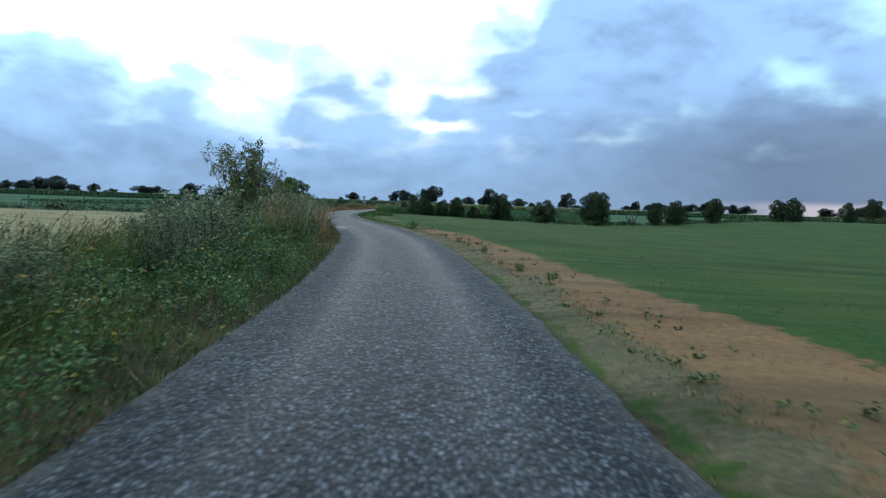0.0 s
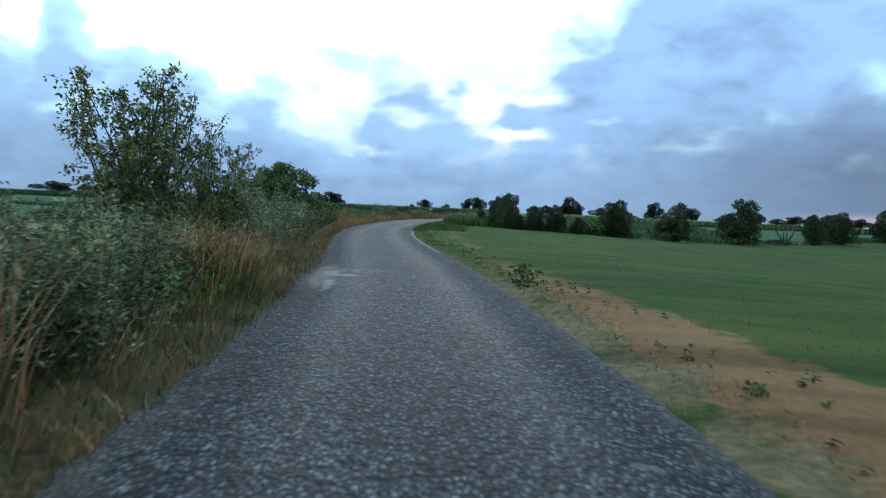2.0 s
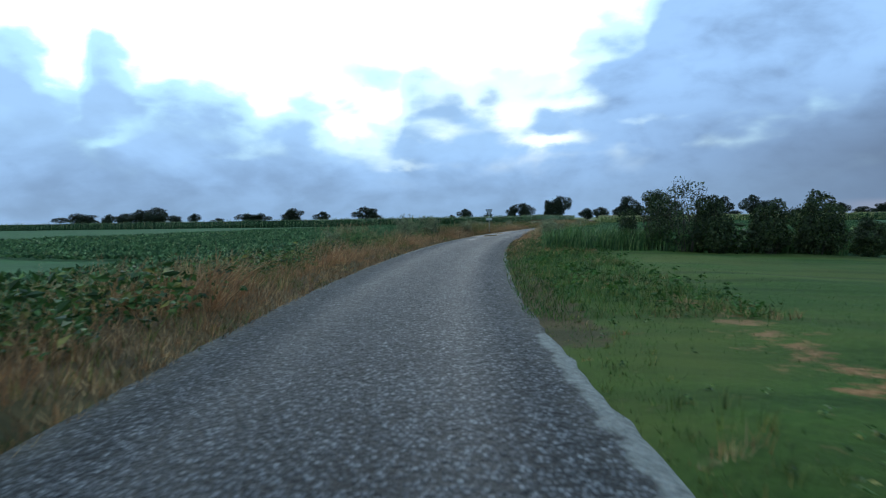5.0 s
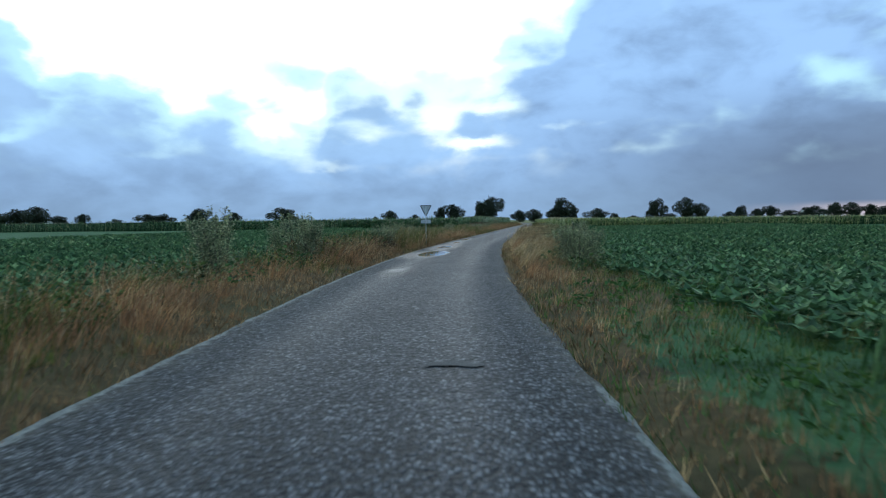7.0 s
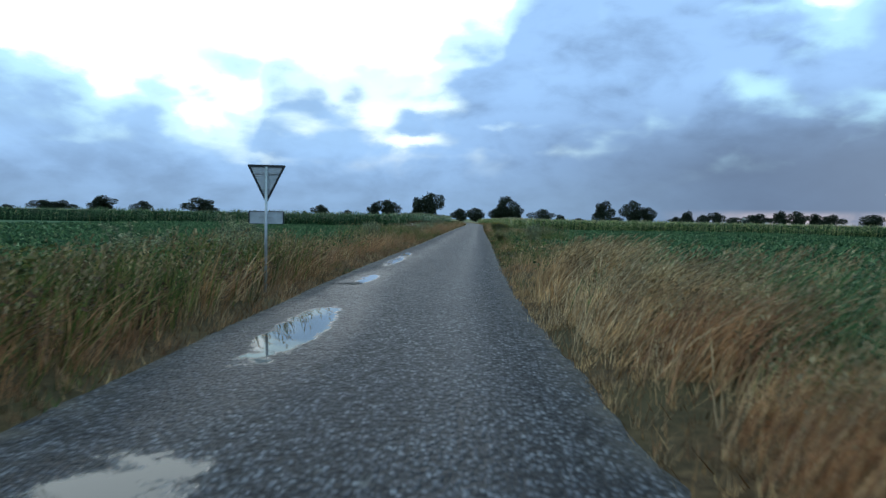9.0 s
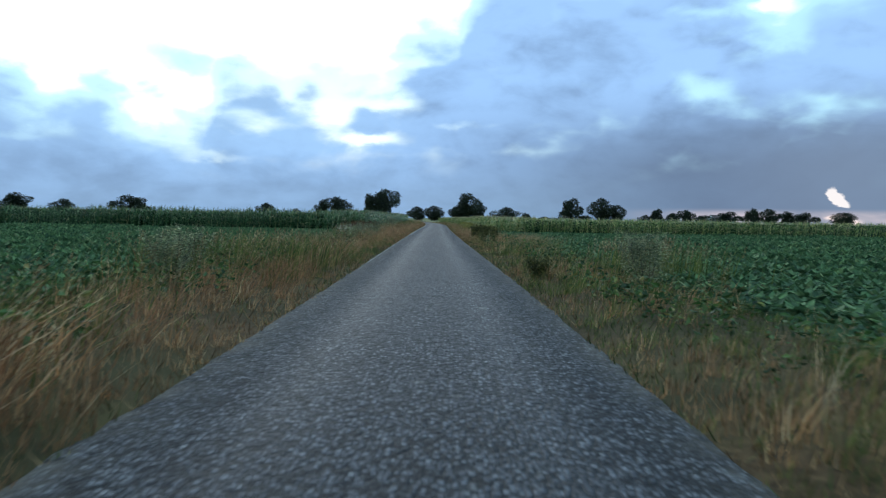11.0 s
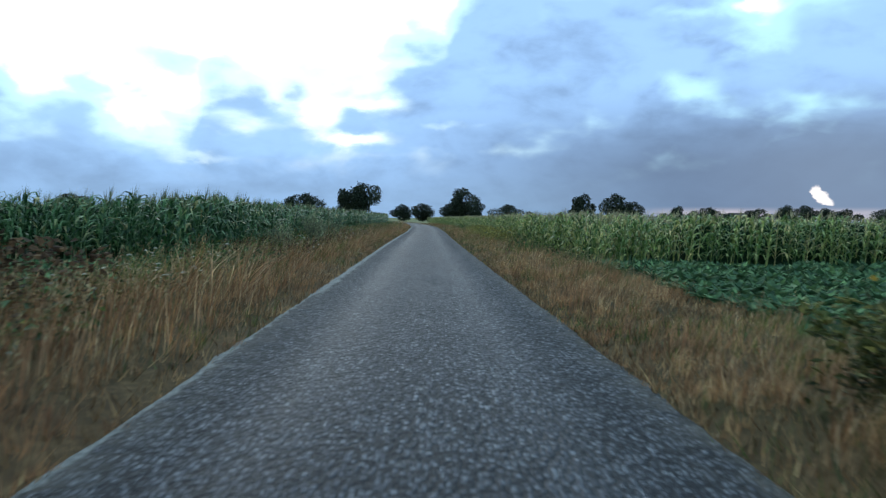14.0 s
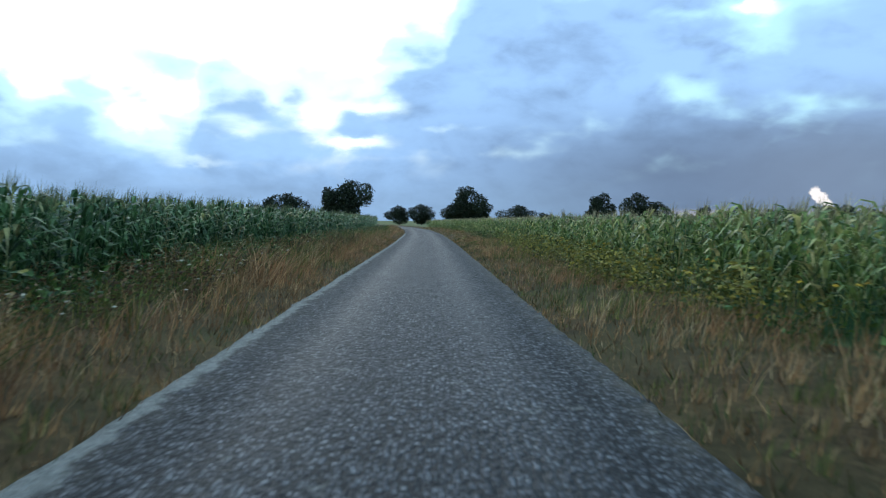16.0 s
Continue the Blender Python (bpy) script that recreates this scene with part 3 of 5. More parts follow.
def crown_points(n, lobes, seed, fill=0.55):
    """Places of leaves in a crown made of several uneven lobes: (x, y, z, rx, ry, rz) each."""
    r = np.random.default_rng(seed)
    lobes = np.array(lobes, float)
    vol = (lobes[:, 3] * lobes[:, 4] * lobes[:, 5]) ** 0.75
    pick = r.choice(len(lobes), n, p=vol / vol.sum())
    d = r.normal(size=(n, 3))
    d /= np.linalg.norm(d, axis=1)[:, None]
    rad = r.random(n) ** (1 / 3) * (1 - fill) + fill * r.random(n) ** 0.15
    rad *= 1 + 0.16 * np.sin(d[:, 0] * 5 + seed) * np.sin(d[:, 2] * 6 + d[:, 1] * 4)
    return lobes[pick, :3] + d * lobes[pick, 3:] * rad[:, None]


def leaves(points, size, seed, width=0.55, droop=0.4):
    r = np.random.default_rng(seed)
    n = len(points)
    tv, tf = leaf_pair(1.0, width)
    q = r.normal(size=(n, 3, 3))
    y = q[:, 0] * np.array([1, 1, 0.7]) - np.array([0, 0, droop])
    y /= np.linalg.norm(y, axis=1)[:, None]
    x = np.cross(y, q[:, 1])
    x /= np.linalg.norm(x, axis=1)[:, None]
    z = np.cross(x, y)
    s = size * r.uniform(0.6, 1.3, n)[:, None, None]
    v = (tv[None, :, :1] * x[:, None] + tv[None, :, 1:2] * y[:, None] + tv[None, :, 2:] * z[:, None]) * s + points[:, None]
    f = tf[None] + (np.arange(n) * len(tv))[:, None, None]
    return v.reshape(-1, 3), f.reshape(-1, 3)


def make_tree(name, height, width, seed, leaf_mat, n=1500, leaf=0.35, trunk_h=0.22, trunk_r=0.035, stems=1, lobes_n=9, spread_low=0.25, droop=0.4, fill=0.55, narrow=0.55, twigs=14, lobe=1.0):
    """A tree or bush of unit placement: trunk with limbs, and a crown of leaves in uneven lobes."""
    r = random.Random(seed)
    root = new(name)
    lobes = []
    for i in range(lobes_n):
        t = (i + 0.5) / lobes_n
        z = height * (spread_low + (0.93 - spread_low) * t)
        reach = (1.3 if lobe < 1 else 1.0) * width / 2 * math.sin(math.pi * (0.2 + 0.72 * t)) * r.uniform(0.45 if lobe >= 1 else 0.1, 0.8)
        a = i * 2.4 + r.uniform(-0.5, 0.5)
        s = lobe * width * r.uniform(0.20, 0.32) * (1 - 0.35 * t)
        lobes.append((math.cos(a) * reach, math.sin(a) * reach, z, s, s, min(s * r.uniform(0.75, 1.1), height - z + 0.1 * height)))
    bm = bmesh.new()
    top = Vector((r.uniform(-0.05, 0.05) * width, r.uniform(-0.05, 0.05) * width, height * 0.8))
    feet = []
    for k in range(stems):
        a = 2.4 * k
        foot = Vector((math.cos(a), math.sin(a), 0)) * (0.06 * width if stems > 1 else 0) + Vector((0, 0, -0.15))
        tip = top if stems == 1 else Vector((math.cos(a) * width * 0.3, math.sin(a) * width * 0.3, height * r.uniform(0.65, 0.9)))
        limb_mesh(bm, bent(foot, tip, 0.05 * height, 7), trunk_r * height * (1 if stems == 1 else 0.6), trunk_r * height * 0.15)
        feet.append((foot, tip))
    for i, lb in enumerate(lobes):
        foot, tip = feet[i % len(feet)]
        start = foot.lerp(tip, min(0.9, max(0.15, lb[2] / height * 0.7)))
        end = Vector(lb[:3])
        limb_mesh(bm, bent(start, end, 0.05 * height, 5), trunk_r * height * 0.38, trunk_r * height * 0.08, 5)
        for j in range(max(1, twigs // 7)):
            off = Vector((r.uniform(-1, 1), r.uniform(-1, 1), r.uniform(-0.3, 1))) * lb[3]
            limb_mesh(bm, bent(start.lerp(end, 0.7), end + off, 0.03 * height, 4), trunk_r * height * 0.13, trunk_r * height * 0.03, 4)
    part("trunk", bm, bark, root)
    pts = crown_points(n, lobes, seed, fill)
    pts = pts[pts[:, 2] > trunk_h * height * 0.5]
    v, f = leaves(pts, leaf, seed, narrow, droop)
    build("crown", v, f, leaf_mat, root)
    return root


def reuse(ob, first, x, y, z, turn, sx, sz, label, category, group):
    """Sets the first of a kind in place, or a copy of it."""
    m = pose(x, y, z, 0, 0, turn) @ Matrix.Diagonal((sx, sx, sz, 1))
    if first:
        ob.matrix_basis = m
        got = ob
    else:
        got = copy_thing(ob, m)
        got.scale = (sx, sx, sz)
    return tagged(got, label, category, group)


# far trees on the horizon: x, y, height, width
FAR_TREES = (
    (-326.1, 480.8, 4.3, 9.0), (-290.8, 464.3, 7.0, 13.0), (-280.8, 464.3, 6.6, 12.0), (-237.7, 438.4, 8.6, 17.0), (-221.6, 449.7, 7.0, 9.4), (-199.9, 476.9, 9.2, 18.4),
    (-143.2, 526.8, 8.0, 9.7), (-153.1, 525.8, 4.0, 6.0), (-125.2, 528.3, 5.0, 6.7), (-80.9, 391.4, 6.8, 6.6), (-74.9, 391.9, 8.3, 9.1),
    (-57.9, 365.3, 8.2, 7.7), (-53.0, 365.8, 10.4, 9.1), (-43.0, 404.6, 5.2, 7.8), (-36.0, 405.2, 5.8, 8.3), (-22.5, 391.5, 10.2, 9.4),
    (-26.1, 393.0, 6.0, 6.5), (-16.9, 396.8, 6.5, 6.1), (-4.8, 407.9, 5.8, 9.4), (3.3, 408.5, 3.6, 5.2), (15.0, 439.5, 2.7, 5.7),
    (24.5, 425.6, 9.6, 9.9), (31.2, 425.9, 3.2, 9.9), (41.8, 437.2, 10.6, 10.2), (48.6, 437.6, 7.9, 7.9), (66.8, 454.1, 4.1, 6.5),
    (72.7, 454.7, 6.6, 7.7), (83.1, 460.6, 5.4, 6.6), (89.6, 461.2, 6.8, 6.6), (104.7, 477.4, 4.6, 11.3), (110.3, 462.9, 6.1, 11.4),
    (117.2, 448.5, 7.2, 9.2), (125.8, 449.2, 7.5, 9.8), (134.4, 449.9, 6.3, 9.2), (142.4, 450.5, 6.0, 9.8), (169.6, 462.9, 6.8, 11.8),
    (-278.0, 389.6, 6.5, 5.8), (-290.7, 387.9, 5.4, 11.0), (-287.3, 368.4, 9.6, 12.5), (-297.6, 367.0, 8.2, 12.5), (-307.2, 365.6, 6.9, 11.8),
    (-318.2, 364.1, 6.2, 7.6), (-335.5, 362.0, 6.8, 20.9), (150.9, 352.6, 4.9, 11.5), (154.8, 322.8, 5.4, 15.6), (172.9, 325.0, 6.2, 15.6),
)


def far_trees():
    kinds = [make_tree("tree", 10, 10, 11 + k, far_leaf, n=4600, leaf=0.62, trunk_h=0.18, trunk_r=0.03, lobes_n=10 + 2 * k, lobe=0.96, spread_low=(0.28, 0.2, 0.34, 0.24)[k], fill=0.3) for k in range(4)]
    used = set()
    for i, (x, y, h, w) in enumerate(FAR_TREES):
        k = (i * 7 + int(h)) % 4
        label = "tall dark broadleaf tree beyond the fields" if h > 9 else "low round dark tree beyond the fields" if h < 5.5 else "dark broadleaf tree on the field edge"
        reuse(kinds[k], k not in used, x, y, -0.1, (i * 77) % 360, w / 9, h / 8.9, label, "tree", "trees on the horizon")
        used.add(k)


far_trees()

# bushes along the end of the meadow: x, y, height, width, bare
HEDGE = ((-12.3, 80.0, 2.2, 1.7), (-10.3, 79.6, 2.0, 1.7), (-8.6, 80.2, 2.4, 1.8), (-6.6, 81.3, 1.5, 1.5), (-3.3, 84.1, 3.3, 3.3), (2.6, 90.7, 3.2, 3.6), (10.5, 99.6, 5.0, 4.6),
         (20.9, 111.2, 3.6, 3.0), (25.4, 116.3, 4.2, 4.0), (34.4, 126.3, 4.6, 3.8), (53.8, 148.0, 4.6, 4.2), (58.6, 153.4, 5.4, 4.8), (82.1, 179.7, 5.2, 4.2), (95.6, 194.8, 6.6, 6.0))


def hedge():
    kinds = [make_tree("bush", 3, 3, 31 + k, hedge_leaf, n=6500, leaf=0.17, trunk_h=0.05, trunk_r=0.02, stems=5, lobes_n=11, spread_low=0.16, fill=0.35, twigs=21) for k in range(3)]
    used = set()
    for i, (x, y, h, w) in enumerate(HEDGE):
        k = (i * 5 + 1) % 3
        reuse(kinds[k], k not in used, x, y, float(land(x - lane(y), y)), (i * 97) % 360, w / 3, h / 3,
              "large dense dark hedge bush at the meadow's end" if h > 4 else "dark hedge bush at the end of the meadow", "bush", "bushes along the meadow")
        used.add(k)


hedge()
# ---- shrubs on the lane's left verge ----
def sallow():
    """Tall airy many-stemmed shrub with sparse, yellowing leaves and bare twig ends."""
    r = random.Random(5)
    root = empty("tree", -17.0, 37.5, float(land(-7.1, 37.5)))
    root.scale = (0.9, 0.9, 0.97)
    tagged(root, "tall airy many-stemmed shrub tree with yellowing leaves", "tree")
    bm = bmesh.new()
    pts = []
    for k in range(20):
        a = k * 2.4
        lean = r.uniform(0.5, 1.0) * (0.35 if k % 4 == 0 else 1.0)
        h = r.uniform(3.9, 5.3) - 0.8 * lean
        foot = Vector((math.cos(a) * 0.3, math.sin(a) * 0.3, -0.1))
        tip = Vector((math.cos(a) * 2.9 * lean, math.sin(a) * 2.9 * lean, h))
        line = bent(foot, tip, 0.35, 7)
        limb_mesh(bm, line, 0.045, 0.010, 5)
        for j in range(15):
            t = 0.22 + 0.76 * j / 14
            s = foot.lerp(tip, t) + Vector((0, 0, 0.02))
            s = line[min(6, int(t * 6))].lerp(line[min(6, int(t * 6) + 1)], t * 6 % 1)
            d = Vector((r.uniform(-1, 1), r.uniform(-1, 1), r.uniform(-0.25, 0.8))).normalized()
            e = s + d * r.uniform(0.4, 1.0)
            tw = bent(s, e, 0.1, 4)
            limb_mesh(bm, tw, 0.010, 0.004, 3)
            dense = 1.0 if s.z < 3.2 else 0.7
            for q in range(int(r.uniform(27, 42) * dense)):
                w = r.uniform(0.15, 1.05)
                p = tw[0].lerp(tw[-1], w)
                pts.append(p + Vector((r.gauss(0, 0.07), r.gauss(0, 0.07), r.gauss(0, 0.07))))
    part("trunk", bm, bark, root)
    v, f = leaves(np.array([tuple(p) for p in pts]), 0.14, 3, 0.5, 0.5)
    build("crown", v, f, willow_leaf, root)
    second = copy_thing(root, pose(-17.4, 41.3, float(land(-6.0, 41.3)), 0, 0, 130) @ Matrix.Diagonal((0.54, 0.54, 0.74, 1)))
    second.scale = (0.54, 0.54, 0.74)
    tagged(second, "smaller airy many-stemmed shrub with yellowing leaves")


sallow()


def thicket():
    ob = make_tree("bush", 3.0, 3.9, 63, hawthorn_leaf, n=26000, leaf=0.105, trunk_h=0.02, trunk_r=0.02, stems=7, lobes_n=34, spread_low=0.12, fill=0.35, twigs=14, lobe=0.52)
    ob.matrix_basis = pose(-17.5, 46.5, float(land(-4.3, 46.5)), 0, 0, 40)
    tagged(ob, "wide dense dark-green hawthorn-like bush beside the lane", "bush")
    ob = make_tree("bush", 2.4, 2.8, 64, willow_leaf, n=5200, leaf=0.10, trunk_h=0.02, trunk_r=0.015, stems=6, lobes_n=9, spread_low=0.12, fill=0.4, twigs=21)
    ob.matrix_basis = pose(-15.9, 40.8, 0, 0, 0, 10)
    tagged(ob, "low yellow-green bush at the foot of the tree", "bush")
    ob = copy_thing(ob, pose(-16.9, 36.9, 0, 0, 0, 150))
    tagged(ob, "low yellow-green bush under the airy tree")
    # dense bush nearest the lane at the end of the hedge
    ob = make_tree("bush", 2.75, 2.7, 68, hedge_leaf, n=13000, leaf=0.085, trunk_h=0.02, trunk_r=0.014, stems=9, lobes_n=24, spread_low=0.14, fill=0.4, twigs=28, lobe=0.6)
    ob.matrix_basis = pose(-14.3, 81.6, -0.2, 0, 0, 0)
    tagged(ob, "dense dark hedge bush with twiggy top by the lane", "bush", "bushes along the meadow")
    # half-dead bush at the lane's end of the hedge
    ob = make_tree("bush", 3.1, 2.6, 66, hedge_leaf, n=2200, leaf=0.10, trunk_h=0.02, trunk_r=0.012, stems=11, lobes_n=12, spread_low=0.2, fill=0.2, twigs=42)
    ob.matrix_basis = pose(-13.2, 80.2, -0.2, 0, 0, 70)
    tagged(ob, "half-bare hedge bush with thin grey twigs", "bush", "bushes along the meadow")
    # bare forked stump on the meadow's end
    root = empty("dead_shrub", 16.8, 106.6, float(land(16.8 - lane(106.6), 106.6)))
    bm = bmesh.new()
    for a, h in ((0.4, 2.6), (2.8, 2.3), (4.4, 1.6), (1.5, 1.9)):
        limb_mesh(bm, bent(Vector((0, 0, -0.1)), Vector((math.cos(a) * 1.5, math.sin(a) * 0.6, h)), 0.4, 6), 0.13, 0.03, 6)
    part("branch", bm, bark, root)
    tagged(root, "bare forked dead shrub on the meadow edge", "shrub")


thicket()

# field fence along the stubble: posts with a dark grown-up margin
fence_wood = plain("fence_wood", (0.10, 0.09, 0.08), 0.9, vary=0.4, relief=0.5)


def fence():
    root = new("fence")
    tagged(root, "row of weathered wooden fence posts along the stubble", "fence")
    bm = bmesh.new()
    bmesh.ops.create_cone(bm, cap_ends=True, segments=7, radius1=0.06, radius2=0.05, depth=1.2)
    first = part("post", bm, fence_wood, root)
    spots = [(-19.0 - 3.6 * i + 0.3 * math.sin(i * 2.3), 49.0 - 0.85 * i) for i in range(17)]
    for i, (x, y) in enumerate(spots):
        ob = first if i == 0 else new("post", first.data)
        ob.parent = root
        ob.matrix_basis = pose(x, y, 0.5, 2 * math.sin(i * 1.9), 3 * math.sin(i * 3.1), 0)


fence()
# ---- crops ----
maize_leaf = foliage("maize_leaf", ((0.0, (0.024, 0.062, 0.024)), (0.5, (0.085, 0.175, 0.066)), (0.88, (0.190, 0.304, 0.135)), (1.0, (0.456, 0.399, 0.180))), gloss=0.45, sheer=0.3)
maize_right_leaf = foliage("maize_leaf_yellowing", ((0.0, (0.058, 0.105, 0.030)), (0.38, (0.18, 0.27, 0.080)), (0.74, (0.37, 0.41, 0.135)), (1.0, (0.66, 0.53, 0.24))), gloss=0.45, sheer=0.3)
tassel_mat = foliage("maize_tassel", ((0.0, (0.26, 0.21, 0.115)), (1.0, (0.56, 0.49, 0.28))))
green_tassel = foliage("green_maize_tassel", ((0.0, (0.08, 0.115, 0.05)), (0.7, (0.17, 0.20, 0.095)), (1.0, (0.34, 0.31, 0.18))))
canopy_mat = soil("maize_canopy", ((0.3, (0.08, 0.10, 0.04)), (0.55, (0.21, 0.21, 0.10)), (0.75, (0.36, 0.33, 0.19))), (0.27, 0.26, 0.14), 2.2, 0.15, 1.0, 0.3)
# near-black green: the leaf wall's own shade is put into the colour
maize_shade = soil("maize_wall_shade", ((0.3, (0.010, 0.022, 0.009)), (0.55, (0.022, 0.045, 0.018)), (0.75, (0.05, 0.085, 0.03))), (0.02, 0.04, 0.015), 5.0, 0.4, 1.0, 0.2)
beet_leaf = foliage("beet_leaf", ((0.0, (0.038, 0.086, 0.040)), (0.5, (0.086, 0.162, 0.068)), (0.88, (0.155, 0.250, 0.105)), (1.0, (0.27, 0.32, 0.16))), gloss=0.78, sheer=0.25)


def maize_plant(seed, tall=1.0):
    """One plant a metre high: stalk and arching strap leaves in two ranks."""
    r = np.random.default_rng(seed)
    v, f = [], []

    def add(vs, fs):
        o = len(v)
        v.extend(vs)
        f.extend([tuple(i + o for i in t) for t in fs])
    w = 0.011
    add([(w, 0, 0), (-w / 2, w, 0), (-w / 2, -w, 0), (w * 0.5, 0, 0.9), (-w / 4, w / 2, 0.9), (-w / 4, -w / 2, 0.9)],
        [(0, 1, 4), (0, 4, 3), (1, 2, 5), (1, 5, 4), (2, 0, 3), (2, 3, 5)])
    base = r.uniform(0, 6.28)
    for k in range(9):
        z = 0.12 + 0.085 * k + r.uniform(-0.02, 0.02)
        a = base + math.pi * (k % 2) + r.uniform(-0.5, 0.5)
        ln = (0.34 - 0.016 * abs(k - 4)) * r.uniform(0.8, 1.2)
        c, s = math.cos(a), math.sin(a)
        prof = [(0, 0, 0.012), (0.3, 0.20, 0.022), (0.66, 0.24, 0.02), (1.0, r.uniform(-0.05, 0.16), 0.0)]
        pts = []
        for (d, up, hw) in prof:
            x, y, zz = c * d * ln, s * d * ln, z + up * ln * 1.9
            pts.append(((x - s * hw, y + c * hw, zz), (x + s * hw, y - c * hw, zz - 0.008)))
        vs = [p for pr in pts[:3] for p in pr] + [pts[3][0]]
        add(vs, [(0, 1, 3), (0, 3, 2), (2, 3, 5), (2, 5, 4), (4, 5, 6)])
    return np.array(v), np.array(f)


def tassel():
    v, f = [], []
    for k in range(5):
        a = k * 1.257
        t = 0.05 if k else 0.0
        o = len(v)
        v += [(-0.007, 0, 0.85), (0.007, 0.002, 0.85), (math.cos(a) * t, math.sin(a) * t, 1.03 + 0.04 * (k == 0))]
        f.append((o, o + 1, o + 2))
    return np.array(v), np.array(f)


def maize(name, side, inner, front, height, mat, label, seed):
    """A field of maize on one side: full plants along its edges, a leafy canopy behind."""
    r = np.random.default_rng(seed)
    spots = []
    for row in range(7):
        ys = np.arange(front, 345, 0.19 if row < 3 else 0.27)
        far = np.clip((ys - 245) / 100, 0, 1)
        ys = ys[r.random(len(ys)) > 0.55 * far]
        spots.append(np.stack([side * (inner + 0.7 * row + r.normal(0, 0.08, len(ys))), ys + r.normal(0, 0.05, len(ys))], 1))
    for row in range(5):
        us = np.arange(inner + 4.9, inner + (48 if row < 3 else 26), 0.36)
        spots.append(np.stack([side * (us + r.normal(0, 0.1, len(us))), front + 0.45 * row + r.normal(0, 0.12, len(us)) + 0.5 * wave(us, us * 0, 4.0)], 1))
    for row in range(2):
        us = np.arange(inner + 48, inner + 230, 0.55)
        spots.append(np.stack([side * (us + r.normal(0, 0.15, len(us))), front + 0.5 * row + r.normal(0, 0.15, len(us))], 1))
    sp = np.concatenate(spots)
    n = len(sp)
    x = lane(sp[:, 1]) + sp[:, 0]
    place = np.stack([x, sp[:, 1], land(sp[:, 0], sp[:, 1])], 1)
    kind = r.integers(0, 4, n)
    hs = height * r.uniform(0.86, 1.08, n) * (1 + 0.05 * wave(place[:, 0], place[:, 1], 3.0))
    chunks, tops = [], []
    tv2, tf2 = tassel()
    for k in range(4):
        tv, tf = maize_plant(100 + k)
        m = kind == k
        s = np.stack([hs[m] * 0.95, hs[m] * 0.95, hs[m]], 1)
        turn = r.uniform(0, 6.28, m.sum())
        lean, to = r.uniform(0.04, 0.13, m.sum()), r.normal(0.1, 0.4, m.sum())
        chunks.append(scatter(tv, tf, place[m], turn, s, lean, to))
        tops.append(scatter(tv2, tf2, place[m], turn, s, lean, to))
    v, f = join(chunks)
    root = new(name)
    tagged(root, label, "maize field", kind="stuff")
    build("plants", v, f, mat, root)
    v, f = join(tops)
    build("tassels", v, f, tassel_mat if side > 0 else green_tassel, root)
    # canopy behind the outer rows
    us = np.concatenate([np.arange(inner + 3.2, inner + 40, 0.8), np.arange(inner + 40, 400, 12)])
    ys = np.concatenate([np.arange(front + 1.6, front + 60, 0.8), np.arange(front + 60, 341, 5)])
    U, Y = np.meshgrid(us, ys)
    X = lane(Y) + side * U
    Z = height * (0.80 + 0.07 * r.random(U.shape))
    Z[0], Z[-1], Z[:, 0], Z[:, -1] = 0, 0, 0, 0
    Y = Y + r.normal(0, 0.12, U.shape)
    nu = len(us)
    i = (np.arange(len(ys) - 1)[:, None] * nu + np.arange(nu - 1)[None]).ravel()
    quads = np.stack([i, i + 1, i + nu + 1, i + nu], 1)
    # front and lane-side walls take the painted shade, the top stays pale
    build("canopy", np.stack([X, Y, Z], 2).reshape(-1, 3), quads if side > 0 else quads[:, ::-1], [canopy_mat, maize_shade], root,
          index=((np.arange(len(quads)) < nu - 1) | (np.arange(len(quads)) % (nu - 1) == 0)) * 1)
    # leaf tips and tassels that break the canopy's top
    n = 8000
    uu, yy = inner + 3.2 + 60 * r.random(n) ** 1.6, front + 1 + (338 - front) * r.random(n) ** 1.5
    place = np.stack([lane(yy) + side * uu, yy, height * r.uniform(0.72, 0.84, n)], 1)
    tv, tf = blade(0.022, 0.75)
    s = np.stack([np.ones(n) * 1.3, r.uniform(0.3, 0.6, n), r.uniform(0.2, 0.42, n)], 1)
    v, f = scatter(tv, tf, place, r.uniform(0, 6.28, n), s)
    build("upper_leaves", v, f, mat, root)


maize("maize_field", -1, 6.7, 189.5, 1.98, maize_leaf, "tall dense green maize crop beside the lane", 51)
maize("maize_field", 1, 5.4, 191.5, 1.62, maize_right_leaf, "yellowing wind-bent maize crop beside the lane", 52)


def beet_plant(seed, leaves_n, lift=1.0):
    r = np.random.default_rng(seed)
    tv, tf = leaf_shape(1.0, 0.6, 0.10) if leaves_n > 7 else leaf_pair(1.0, 0.7, 0.1)
    v, f = [], []
    for k in range(leaves_n):
        a = k * 2.4 + r.uniform(-0.3, 0.3)
        up = r.uniform(0.5, 1.35) * lift
        ln = r.uniform(0.75, 1.1)
        c, s, cu, su = math.cos(a), math.sin(a), math.cos(up), math.sin(up)
        o = len(v)
        for x, y, z in tv:
            # drooping outwards from an upright stalk
            yy, zz = y * ln, z * 1.2 - 0.22 * y * y
            rr, h = 0.12 + yy * cu - zz * su, 0.22 + yy * su + zz * cu
            v.append((c * rr - s * x, s * rr + c * x, h))
        f.extend([tuple(i + o for i in t) for t in tf])
    return np.array(v), np.array(f)


